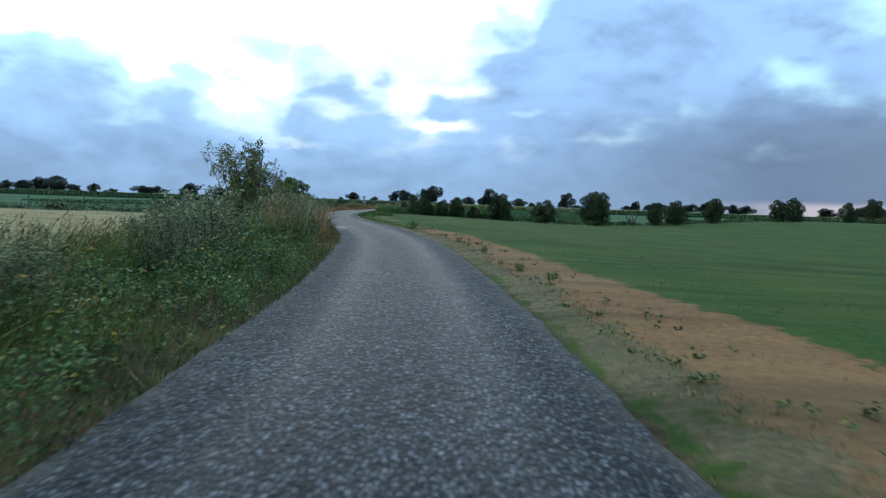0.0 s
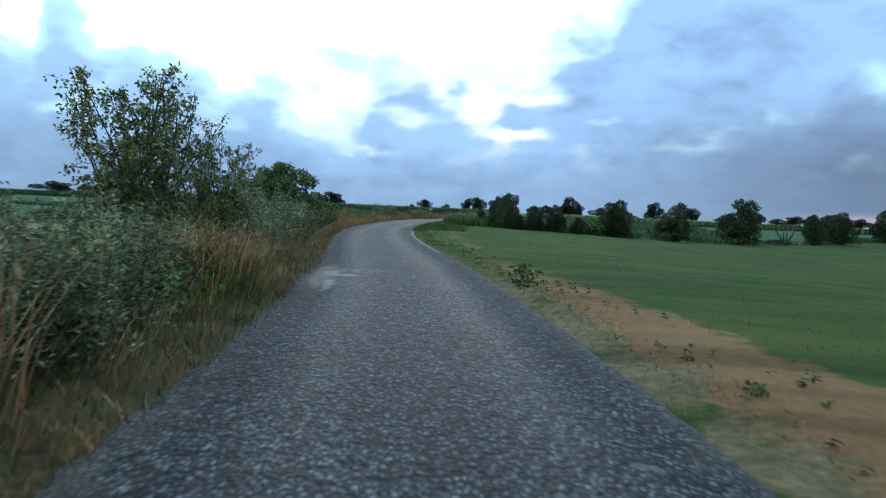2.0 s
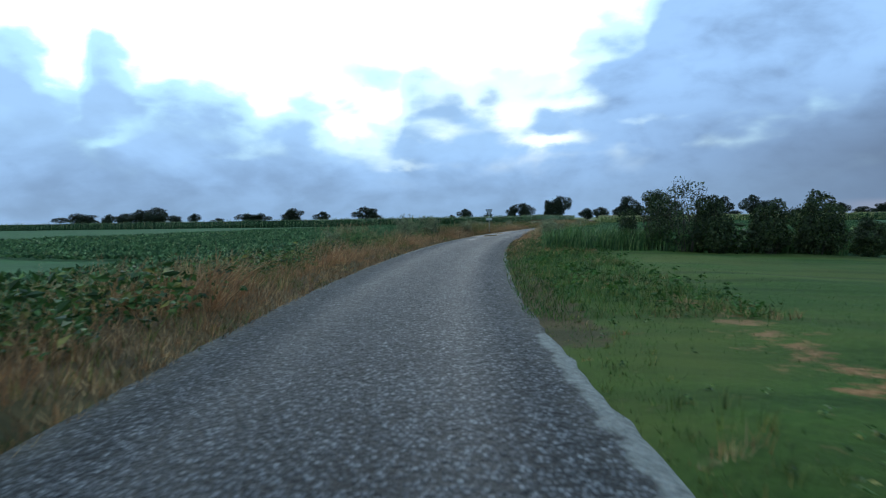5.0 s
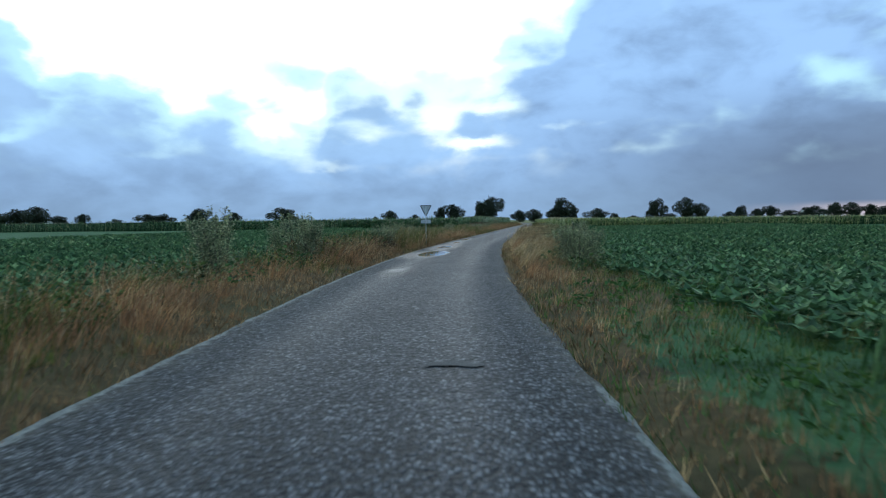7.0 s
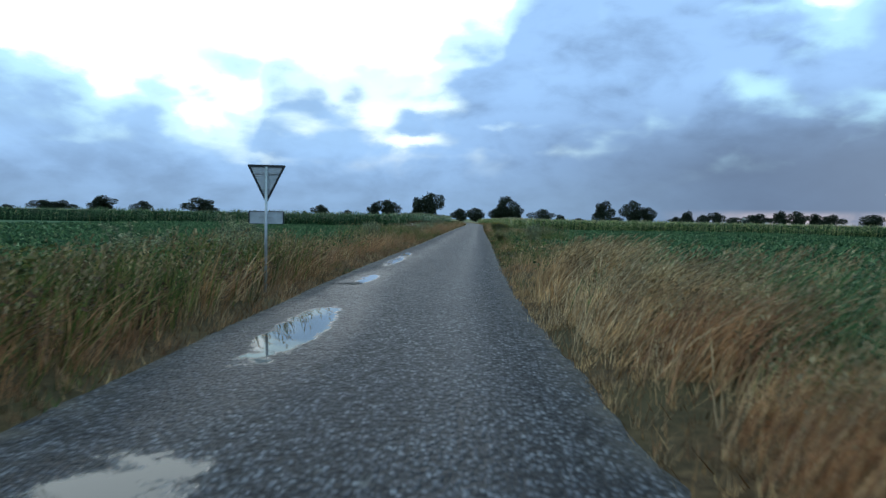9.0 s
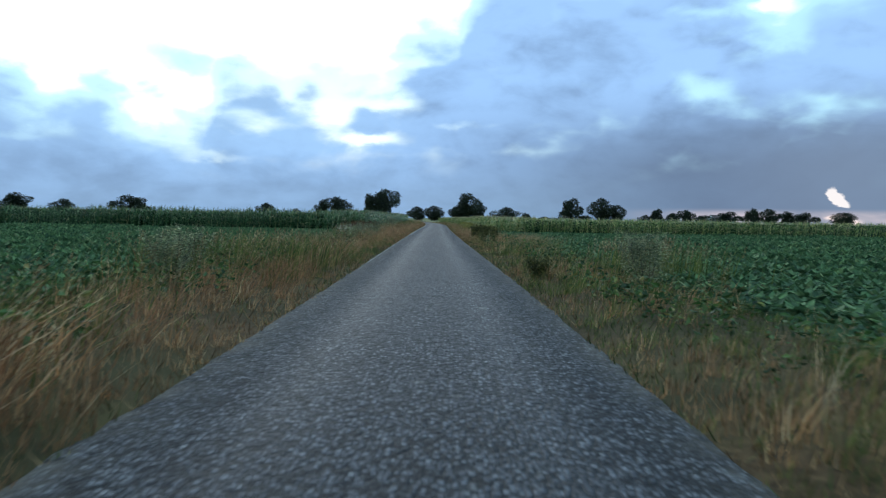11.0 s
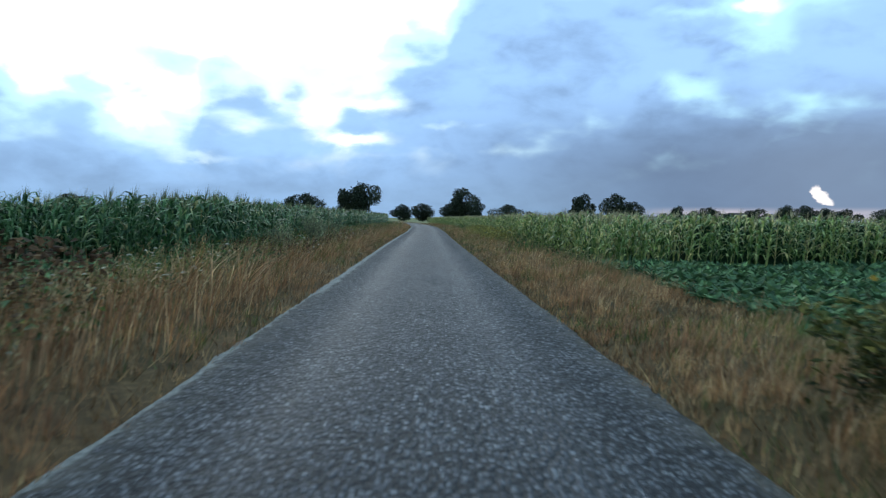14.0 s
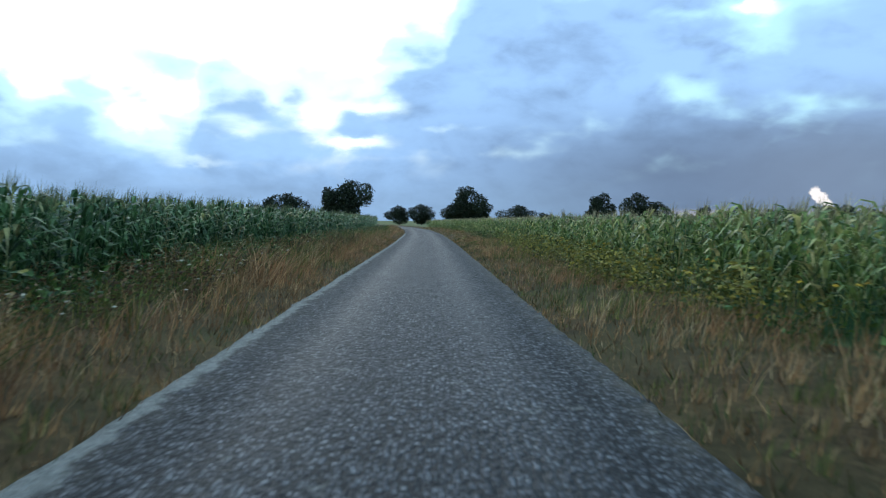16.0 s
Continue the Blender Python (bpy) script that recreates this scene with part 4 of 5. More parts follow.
def beets(name, side, y0, y1, inner, label, seed, limit=None):
    r = np.random.default_rng(seed)
    chunks = []
    for u0, u1, row, step, count, grow in ((inner, 10.5, 0.45, 0.22, 8, 0.66), (10.5, 24, 0.5, 0.30, 6, 0.74), (24, 40, 0.75, 0.5, 5, 0.95)):
        U, Y = np.meshgrid(np.arange(u0, u1, row), np.arange(y0 + (14 if side < 0 and u0 > 10 else 0), y1, step))
        u, y = U.ravel() + r.normal(0, 0.06, U.size), Y.ravel() + r.normal(0, 0.09, U.size)
        x = lane(y) + side * u
        keep = (u > inner + 0.5 * wave(x, y, 1.5)) & (r.random(len(u)) > 0.06)
        if limit is not None:
            keep &= y > limit(x) + 0.6
        x, y, u = x[keep], y[keep], u[keep]
        place = np.stack([x, y, land(side * u, y)], 1)
        kind = r.integers(0, 4, len(x))
        for k in range(4):
            tv, tf = beet_plant(seed + k + count * 10, count)
            m = kind == k
            chunks.append(scatter(tv, tf, place[m], r.uniform(0, 6.28, m.sum()), 0.36 * grow * r.uniform(0.75, 1.25, m.sum())))
    v, f = join(chunks)
    ob = build(name, v, f, beet_leaf)
    tagged(ob, label, "beet field", kind="stuff")


beets("beet_field", -1, 58, 188.5, 5.6, "green sugar beet crop in close rows", 71)
beets("beet_field", 1, 80, 190.5, 4.9, "broad-leaved green beet crop behind the grass verge", 81, lambda x: hedge_y(x) + 4.0)
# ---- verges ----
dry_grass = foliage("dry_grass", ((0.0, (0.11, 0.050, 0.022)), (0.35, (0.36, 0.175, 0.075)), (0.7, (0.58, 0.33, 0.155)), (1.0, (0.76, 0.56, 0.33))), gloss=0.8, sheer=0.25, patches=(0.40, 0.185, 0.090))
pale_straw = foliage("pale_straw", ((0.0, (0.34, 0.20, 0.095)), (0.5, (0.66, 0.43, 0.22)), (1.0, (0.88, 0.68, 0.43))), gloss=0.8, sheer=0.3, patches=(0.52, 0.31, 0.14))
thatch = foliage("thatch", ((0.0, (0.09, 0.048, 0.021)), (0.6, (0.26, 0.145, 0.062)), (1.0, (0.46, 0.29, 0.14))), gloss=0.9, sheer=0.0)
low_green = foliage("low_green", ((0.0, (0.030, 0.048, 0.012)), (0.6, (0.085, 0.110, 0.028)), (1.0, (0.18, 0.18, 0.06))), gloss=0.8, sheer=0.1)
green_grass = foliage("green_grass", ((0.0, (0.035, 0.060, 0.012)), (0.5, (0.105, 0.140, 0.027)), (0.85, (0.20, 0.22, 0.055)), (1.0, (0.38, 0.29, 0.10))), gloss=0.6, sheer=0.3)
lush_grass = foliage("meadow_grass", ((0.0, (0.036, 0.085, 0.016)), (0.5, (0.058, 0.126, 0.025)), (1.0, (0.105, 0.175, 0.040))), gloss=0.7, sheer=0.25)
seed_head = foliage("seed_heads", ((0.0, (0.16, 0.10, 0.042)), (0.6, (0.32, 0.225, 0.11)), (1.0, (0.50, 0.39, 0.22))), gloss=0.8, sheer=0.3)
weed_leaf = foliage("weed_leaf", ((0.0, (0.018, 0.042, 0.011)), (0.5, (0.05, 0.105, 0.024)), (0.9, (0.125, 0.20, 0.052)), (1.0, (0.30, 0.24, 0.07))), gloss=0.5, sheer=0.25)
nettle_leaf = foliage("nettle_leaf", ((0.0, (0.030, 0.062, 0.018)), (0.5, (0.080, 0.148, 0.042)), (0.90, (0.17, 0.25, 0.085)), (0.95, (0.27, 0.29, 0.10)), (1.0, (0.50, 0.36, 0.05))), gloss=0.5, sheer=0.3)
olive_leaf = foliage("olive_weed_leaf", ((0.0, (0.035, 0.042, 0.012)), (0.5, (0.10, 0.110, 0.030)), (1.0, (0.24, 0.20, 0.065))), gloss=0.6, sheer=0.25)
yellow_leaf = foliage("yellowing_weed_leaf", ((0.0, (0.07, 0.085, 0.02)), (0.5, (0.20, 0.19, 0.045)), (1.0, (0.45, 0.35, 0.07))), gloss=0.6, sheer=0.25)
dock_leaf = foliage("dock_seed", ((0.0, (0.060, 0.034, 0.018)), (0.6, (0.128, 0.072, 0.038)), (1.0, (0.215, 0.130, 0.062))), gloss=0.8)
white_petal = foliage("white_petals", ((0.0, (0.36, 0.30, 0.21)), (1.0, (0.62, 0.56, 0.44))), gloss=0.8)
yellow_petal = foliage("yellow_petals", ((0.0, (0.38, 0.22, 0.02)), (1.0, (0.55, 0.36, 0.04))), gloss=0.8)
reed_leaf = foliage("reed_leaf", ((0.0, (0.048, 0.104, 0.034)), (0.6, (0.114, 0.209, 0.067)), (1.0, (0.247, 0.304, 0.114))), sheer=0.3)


def bell(y, mid, size):
    return np.exp(-((y - mid) / size) ** 2)


def step(y, at, soft=3.0):
    return 1 / (1 + np.exp(-(y - at) / soft))


def left_height(y, e):
    """Height of growth on the left verge, e metres from the lane's edge."""
    tall = (0.38 + 0.12 * step(y, 21) - 0.02 * step(y, 62) + 0.16 * bell(y, 113, 12) * np.clip(e / 1.2, 0.3, 1) + 0.10 * step(y, 172, 6.0) + 0.22 * bell(y, 32, 7)) * (1 - 0.55 * np.clip((e - 1.6) / 1.6, 0, 1) * step(30, y))
    return tall * np.clip(0.22 + e / (1.5 - 0.8 * bell(y, 113, 11)), 0.2, 1)


def left_dry(y, e):
    d = 0.0 + 0.05 * step(y, 14, 1.5) + 0.67 * step(y, 26, 2.0) + 0.16 * step(y, 62)
    d = d + 0.35 * bell(y, 19, 6) * np.clip(1.2 - e, 0, 1)
    d = d - 0.20 * bell(y, 152, 22) * np.clip(1.9 - e, 0.3, 1) - 0.55 * bell(y, 156, 9) * np.clip(1.5 - e, 0, 1)
    d = d + 0.08 * step(y, 62) - 0.35 * bell(y, 110, 10) * np.clip(e - 0.4, 0, 1) - 0.10 * step(y, 190)
    return d - (0.25 + 0.3 * step(y, 62)) * np.clip((e - 1.7) / 1.2, 0, 1) - 0.35 * step(y, 188) * np.clip((e - 1.0) / 0.8, 0, 1)


def right_height(y, e):
    tall = 0.045 + 0.085 * step(y, 44) + 0.13 * step(y, 88) + 0.46 * bell(y, 116, 6) * np.clip(1.5 - 0.6 * e, 0.1, 1) + 0.12 * bell(y, 104, 6) * np.clip(1.6 - e, 0, 1) + 0.06 * step(y, 128)
    return tall * np.clip(0.3 + e / 1.0, 0.25, 1)


def right_dry(y, e):
    d = 0.62 + 0.25 * bell(y, 182, 13) + 0.2 * step(30, y, 4.0) - 0.32 * bell(y, 46, 9) - 0.62 * bell(y, 67, 17) + 0.55 * bell(y, 96, 11) * np.clip(1.3 - e, -1, 1) + 0.55 * bell(y, 114, 8) * np.clip(1.6 - e, -1, 1) - 0.25 * bell(y, 150, 24) + 0.12 * bell(y, 184, 14) * np.clip(2.2 - e, 0, 1)
    return d


def panicle():
    v, f = [(-0.004, 0, 0), (0.004, 0, 0), (0, 0.10, 0.85)], [(0, 1, 2)]
    for k in range(8):
        z, a = 0.70 + 0.045 * k, k * 2.4
        y, d = 0.10 * (z / 0.9) ** 2 + 0.01, 0.055 * (1.15 - (z - 0.7) * 2)
        o = len(v)
        v += [(0, y, z), (math.cos(a) * d - 0.012, y + math.sin(a) * d, z + 0.05), (math.cos(a) * d + 0.014, y + math.sin(a) * d + 0.01, z + 0.075)]
        f.append((o, o + 1, o + 2))
    return np.array(v), np.array(f)


def spots(n, y0, y1, width, side, seed, power=1.0):
    r = np.random.default_rng(seed)
    y = y0 + (y1 - y0) * r.random(n)
    e = width * r.random(n) ** power - 0.06
    u = side * (half(y) + e)
    x = lane(y) + u
    return r, x, y, e, np.stack([x, y, land(u, y) - 0.01], 1)


def verge(side, y0, y1, width, count, hfun, dfun, seed, label, mats=None, turf=(0.07, 0.18)):
    """Tussocks of bent blades, dry and green, with flowering stems over them."""
    per = 12
    tufts = count // per
    r, x, y, e, place = spots(tufts, y0, y1, width, side, seed, 1.1)
    clump = wave(x, y, 0.6, 1.0) * 0.5 + wave(x, y, 2.2, 5.0) * 0.6
    patch = wave(x, y, 3.4, 2.0 + side)
    h = hfun(y, e) * r.uniform(0.5, 1.25, tufts) * (1 + 0.55 * clump + 0.35 * patch)
    keep = (r.random(tufts) < 0.82 + 0.6 * clump) & (h > 0.03)
    dry = r.random(tufts) < dfun(y, e) + 0.40 * wave(x, y, 2.6, 9.0)
    straw = dry & (side * r.random(tufts) > 0.9 - 1.1 * bell(y, 114, 9) * np.clip(1.8 - e, 0, 1))
    for m, mat, word in ((dry & keep & ~straw, dry_grass, "dry"), (straw & keep, pale_straw, "pale"), (~dry & keep, green_grass, "green")):
        if not m.any():
            continue
        n = m.sum() * per
        hb = np.repeat(h[m], per) * r.uniform(0.45, 1.15, n)
        off = r.normal(0, 1, (n, 2)) * (0.03 + 0.07 * np.repeat(h[m], per))[:, None]
        pl = np.repeat(place[m], per, 0)
        pl[:, :2] += off
        out = np.arctan2(off[:, 1], off[:, 0])
        # outward from the tussock's middle, and with the wind
        wx, wy = np.cos(out) * 0.6 + 0.55, np.sin(out) * 0.6 + 0.12
        lean = r.uniform(0.35, 1.7, n) * np.hypot(wx, wy) * (1 + 1.0 * bell(pl[:, 1], 115, 8) * (side > 0))
        to = np.arctan2(wy, wx) + r.normal(0, 0.3, n)
        a, b = blade(0.010, 0.30), thin_blade(0.010, 0.25)
        near = r.random(n) < 0.1
        s = np.stack([np.clip(hb, 0.28, 1) * 1.15, hb, hb], 1)
        t = r.uniform(0, 6.28, n)
        v, f = join([scatter(*(a if q else b), pl[near == q], t[near == q], s[near == q], lean[near == q], to[near == q]) for q in (True, False)])
        ob = build("verge_grass", v, f, mat)
        tagged(ob, f"{word} {label}", "grass", kind="stuff")
    # short growth that closes the ground between the tussocks
    r2, x2, y2, e2, p2 = spots(int(count * 0.5), y0, y1, width, side, seed + 900, 1.2)
    d2 = r2.random(len(x2)) < dfun(y2, e2) + 0.40 * wave(x2, y2, 2.6, 9.0)
    low = np.array([(-0.055, 0, 0), (0.055, 0, 0), (0.0, 0.5, 1.0)])
    for m, mat in ((d2, (mats or (thatch, low_green))[0]), (~d2, (mats or (thatch, low_green))[1])):
        n = m.sum()
        v, f = scatter(low, np.array([(0, 1, 2)]), p2[m], r2.uniform(0, 6.28, n), r2.uniform(*turf, n), r2.uniform(0.3, 2.0, n), r2.uniform(0, 6.28, n))
        ob = build("verge_turf", v, f, mat)
        tagged(ob, "short matted turf between the grass tussocks", "grass", kind="stuff")
    m = keep & (h > 0.2)
    pl, hh = np.repeat(place[m], 2, 0), np.repeat(h[m], 2)
    n = len(hh)
    pl[:, :2] += r.normal(0, 0.08, (n, 2))
    pick = r.random(n) < 0.30 - 0.14 * step(40, np.repeat(y[m], 2)) * (side < 0)
    pl, hh = pl[pick], np.minimum(hh[pick] * r.uniform(1.0, 1.4, pick.sum()), r.uniform(0.6, 0.9, pick.sum()))
    tv, tf = panicle()
    n = len(hh)
    v, f = scatter(tv, tf, pl, r.uniform(0, 6.28, n), hh, r.uniform(0.1, 0.5, n), r.normal(0.2, 0.6, n))
    ob = build("seed_heads", v, f, seed_head)
    tagged(ob, "pale nodding grass seed heads over the verge", "grass", kind="stuff")


verge(-1, -4, 62, 4.6, 76000, left_height, left_dry, 201, "tall grass on the lane's overgrown verge")
verge(-1, 62, 190, 3.9, 98000, left_height, left_dry, 202, "grass along the lane beside the beet field")
verge(-1, 190, 250, 4.5, 46000, left_height, left_dry, 203, "grass between the lane and the maize")
verge(-1, 250, 330, 4.5, 14000, left_height, left_dry, 213, "grass between the lane and the far maize")
verge(1, -4, 62, 1.0, 13000, right_height, right_dry, 204, "short sparse grass between lane and bare track", (thatch, low_green), (0.03, 0.075))
verge(1, 62, 92, 3.6, 30000, right_height, right_dry, 205, "short grass beside the lane at the meadow's end", (thatch, lush_grass))
verge(1, 92, 168, 3.1, 54000, right_height, right_dry, 206, "wind-bent grass along the lane beside the beets")
verge(1, 168, 192, 3.0, 30000, right_height, right_dry, 216, "low tan grass along the lane in front of the maize")
verge(1, 192, 250, 3.3, 34000, right_height, right_dry, 207, "low grass between the lane and the maize")
verge(1, 250, 330, 3.3, 9000, right_height, right_dry, 217, "low grass between the lane and the far maize")


def meadow_grass():
    r = np.random.default_rng(220)
    n = 30000
    y = -4 + 84 * r.random(n)
    u = 2.4 + 5.5 * r.random(n) ** 1.6
    x = lane(y) + u
    bare = (u > 2.75 + 0.3 * wave(x, y, 1.3)) & (u < 4.3 + 0.4 * wave(x, y, 1.3) + 1.1 * np.clip((14 - y) / 14, 0, 1)) & (y < 60)
    keep = (~bare | (r.random(n) < 0.05)) & (y < hedge_y(x) - 0.3) & (r.random(n) < 0.75 + 0.4 * wave(x, y, 2.0, 4.0))
    n = keep.sum()
    place = np.stack([x, y, land(u, y) - 0.01], 1)[keep]
    h = r.uniform(0.025, 0.06, n)
    tv, tf = thin_blade(0.09, 0.5)
    v, f = scatter(tv, tf, place, r.uniform(0, 6.28, n), h, r.uniform(0.3, 1.2, n), r.uniform(0, 6.28, n))
    ob = build("meadow_grass", v, f, lush_grass)
    tagged(ob, "short mown green grass of the meadow", "grass", kind="stuff")


meadow_grass()


def stubble():
    r = np.random.default_rng(221)
    n = 6000
    rows = np.round(r.random(n) * 160) * 0.18 + r.normal(0, 0.05, n)
    y = -2 + 48 * r.random(n)
    u = -6.2 - rows
    x = lane(y) + u
    place = np.stack([x, y, land(u, y)], 1)
    tv, tf = thin_blade(0.05, 0.1)
    v, f = scatter(tv, tf, place, r.uniform(0, 6.28, n), r.uniform(0.08, 0.16, n), r.uniform(0, 0.8, n), r.uniform(0, 6.28, n))
    ob = build("stubble", v, f, dry_grass)
    tagged(ob, "short pale cereal stubble in rows", "stubble", kind="stuff")


stubble()


# leafy weeds: dense stands that cannot be counted
def leafy(seed, n=15, size=0.2):
    r = np.random.default_rng(seed)
    pts = np.stack([r.normal(0, 0.13, n), r.normal(0, 0.13, n), 0.15 + 0.85 * r.random(n)], 1)
    v, f = leaves(pts, size, seed, 0.6, 0.3)
    w = 0.008
    sv, sf = np.array([(-w, 0, 0), (w, 0, 0), (0, 0.02, 0.95)]), np.array([(0, 1, 2)])
    return np.concatenate([v, sv]), np.concatenate([f, sf + len(v)])


def weeds(side, y0, y1, near, far, count, hmin, hmax, seed, mat, label, n=15, size=0.2):
    r = np.random.default_rng(seed)
    y = y0 + (y1 - y0) * r.random(count)
    e = near + (far - near) * r.random(count)
    u = side * (half(y) + e)
    x = lane(y) + u
    keep = r.random(count) < 0.7 + 0.6 * wave(x, y, 2.2, seed)
    place = np.stack([x, y, land(u, y) - 0.02], 1)[keep]
    h = (hmin + (hmax - hmin) * r.random(count) * np.clip(0.35 + e / 1.5, 0.35, 1))[keep]
    kind = r.integers(0, 3, len(h))
    chunks = []
    for k in range(3):
        m = kind == k
        tv, tf = leafy(seed + k, n, size)
        chunks.append(scatter(tv, tf, place[m], r.uniform(0, 6.28, m.sum()), np.stack([h[m] * 1.25, h[m] * 1.25, h[m]], 1), r.uniform(0, 0.2, m.sum()), r.normal(0.3, 0.8, m.sum())))
    v, f = join(chunks)
    tagged(build("weeds", v, f, mat), label, "weeds", kind="stuff")


weeds(-1, -5, 17, 0.0, 5.2, 4700, 0.18, 0.62, 231, nettle_leaf, "dense green nettles and weeds on the verge", 30, 0.115)
weeds(-1, 15, 62, 0.9, 5.0, 2000, 0.25, 0.8, 235, weed_leaf, "green weeds among dry grass on the verge")
weeds(-1, 62, 188, 1.4, 4.0, 1800, 0.2, 0.62, 239, weed_leaf, "scattered green weeds along the beet field")
weeds(-1, 188, 300, 2.4, 4.6, 1300, 0.3, 0.75, 243, weed_leaf, "green weeds along the foot of the maize")
weeds(1, 0, 62, 0.5, 1.6, 420, 0.05, 0.14, 247, weed_leaf, "low broad-leaved weeds beside the bare track", 9, 0.4)
weeds(1, 62, 92, 0.6, 4.0, 500, 0.1, 0.3, 251, lush_grass, "low green herbs beside the lane", 10, 0.35)
weeds(1, 95, 168, 0.8, 2.8, 620, 0.25, 0.55, 255, weed_leaf, "green weeds in the verge beside the beets")
weeds(1, 192, 260, 2.2, 3.4, 420, 0.25, 0.6, 259, weed_leaf, "green and yellow weeds along the maize")
weeds(1, 208, 234, 1.7, 3.1, 330, 0.5, 0.95, 275, yellow_leaf, "yellowing bushy weeds in front of the maize", 24, 0.12)
weeds(-1, 187, 245, 1.3, 4.3, 1700, 0.3, 0.7, 263, dock_leaf, "dark red-brown dock stalks in the verge", 26, 0.11)
weeds(-1, 99, 122, 1.3, 3.8, 760, 0.45, 0.95, 279, weed_leaf, "upright green weeds near the road sign", 26, 0.10)
weeds(-1, 100, 122, 1.6, 3.8, 260, 0.5, 1.0, 280, olive_leaf, "olive-brown seeding weeds near the road sign", 26, 0.10)
weeds(-1, 98, 122, 0.6, 3.2, 900, 0.3, 0.75, 267, dock_leaf, "dark red-brown dock stalks near the road sign", 26, 0.11)
weeds(-1, 174.5, 181, 2.3, 4.3, 150, 0.75, 1.15, 277, dock_leaf, "tall brown seeding dock beside the maize", 30, 0.10)
weeds(-1, 150, 190, 1.4, 3.6, 260, 0.35, 0.6, 271, dock_leaf, "brown dock stalks in the grass", 26, 0.11)


def reeds():
    """Tall rank growth where the meadow meets the beets."""
    r = np.random.default_rng(281)
    n = 7500
    t = r.random(n)
    x = -19.0 + 11.5 * t
    y = hedge_y(x) + r.uniform(-0.6, 3.6, n) + 0.4 * wave(x, x * 0, 1.1)
    u = x - lane(y)
    place = np.stack([x, y, land(u, y)], 1)
    h = r.uniform(0.5, 1.0, n) * (1 + 0.12 * wave(x, y, 1.5))
    a = blade(0.022, 0.35)
    v, f = scatter(*a, place, r.uniform(0, 6.28, n), np.stack([h, h * 1.2, h], 1), r.uniform(0.05, 0.3, n), r.normal(0.2, 0.6, n))
    ob = build("reeds", v, f, reed_leaf)
    tagged(ob, "tall rank green grass at the meadow's end", "grass", kind="stuff")


reeds()


def flowers(name, side, y0, y1, near, far, count, h0, h1, mat, seed, label, size):
    r = np.random.default_rng(seed)
    y = y0 + (y1 - y0) * r.random(count)
    e = near + (far - near) * r.random(count)
    u = side * (half(y) + e)
    keep = r.random(count) < 0.55 + 0.9 * wave(lane(y) + u, y, 2.0, seed)
    y, u = y[keep], u[keep]
    n = len(y)
    h = r.uniform(h0, h1, n)
    place = np.stack([lane(y) + u, y, land(u, y)], 1)
    ang = np.arange(7) * 2 * math.pi / 7
    rim = [(math.cos(a) * size * (1 + 0.3 * (i % 2)), math.sin(a) * size * (1 + 0.2 * (i % 3)), 1.0 - 0.02 * (i % 2)) for i, a in enumerate(ang)]
    tv = np.array([(0, 0, 1.03)] + rim)
    tf = np.array([(0, 1 + i, 1 + (i + 1) % 7) for i in range(7)])
    sc = np.stack([np.ones(n), np.ones(n), h], 1)
    turn, lean, to = r.uniform(0, 6.28, n), r.uniform(0, 0.25, n), r.normal(0.3, 0.8, n)
    root = new(name)
    tagged(root, label, "flowers", kind="stuff")
    build("flower_heads", *scatter(tv, tf, place, turn, sc, lean, to), mat, root)
    w = 0.004
    build("stem", *scatter(np.array([(-w, 0, 0), (w, 0, 0), (0, 0, 1.0)]), np.array([(0, 1, 2)]), place, turn, sc, lean, to), green_grass, root)


flowers("yarrow", -1, 101, 112, 1.3, 3.0, 70, 0.35, 0.6, white_petal, 301, "white flat-topped yarrow flowers in the verge", 0.035)
flowers("yarrow", -1, 100, 112, 2.0, 3.8, 170, 0.3, 0.55, white_petal, 307, "pale chamomile flowers along the beet field", 0.045)
flowers("yarrow", -1, 171, 178, 2.2, 4.2, 240, 0.45, 0.8, white_petal, 308, "broad white flower heads in the tall grass", 0.07)
flowers("yarrow", -1, 166, 188, 1.5, 3.8, 140, 0.4, 0.7, white_petal, 302, "white flat-topped yarrow flowers in the grass", 0.04)
flowers("yarrow", -1, 188, 222, 1.0, 3.8, 420, 0.3, 0.65, white_petal, 303, "white yarrow flowers beside the maize", 0.03)
flowers("tansy", -1, 2, 14, 0.8, 3.0, 26, 0.5, 0.85, yellow_petal, 304, "yellow flowers among the nettles", 0.028)
flowers("tansy", -1, 108, 122, 1.4, 3.6, 90, 0.5, 0.8, yellow_petal, 305, "small yellow flowers near the road sign", 0.03)
flowers("tansy", 1, 172.5, 177, 0.9, 2.4, 34, 0.6, 0.95, yellow_petal, 309, "small yellow flowers in the bushy weeds", 0.03)
flowers("tansy", 1, 206, 234, 1.9, 3.1, 60, 0.6, 1.0, yellow_petal, 306, "yellow flowers along the maize", 0.035)


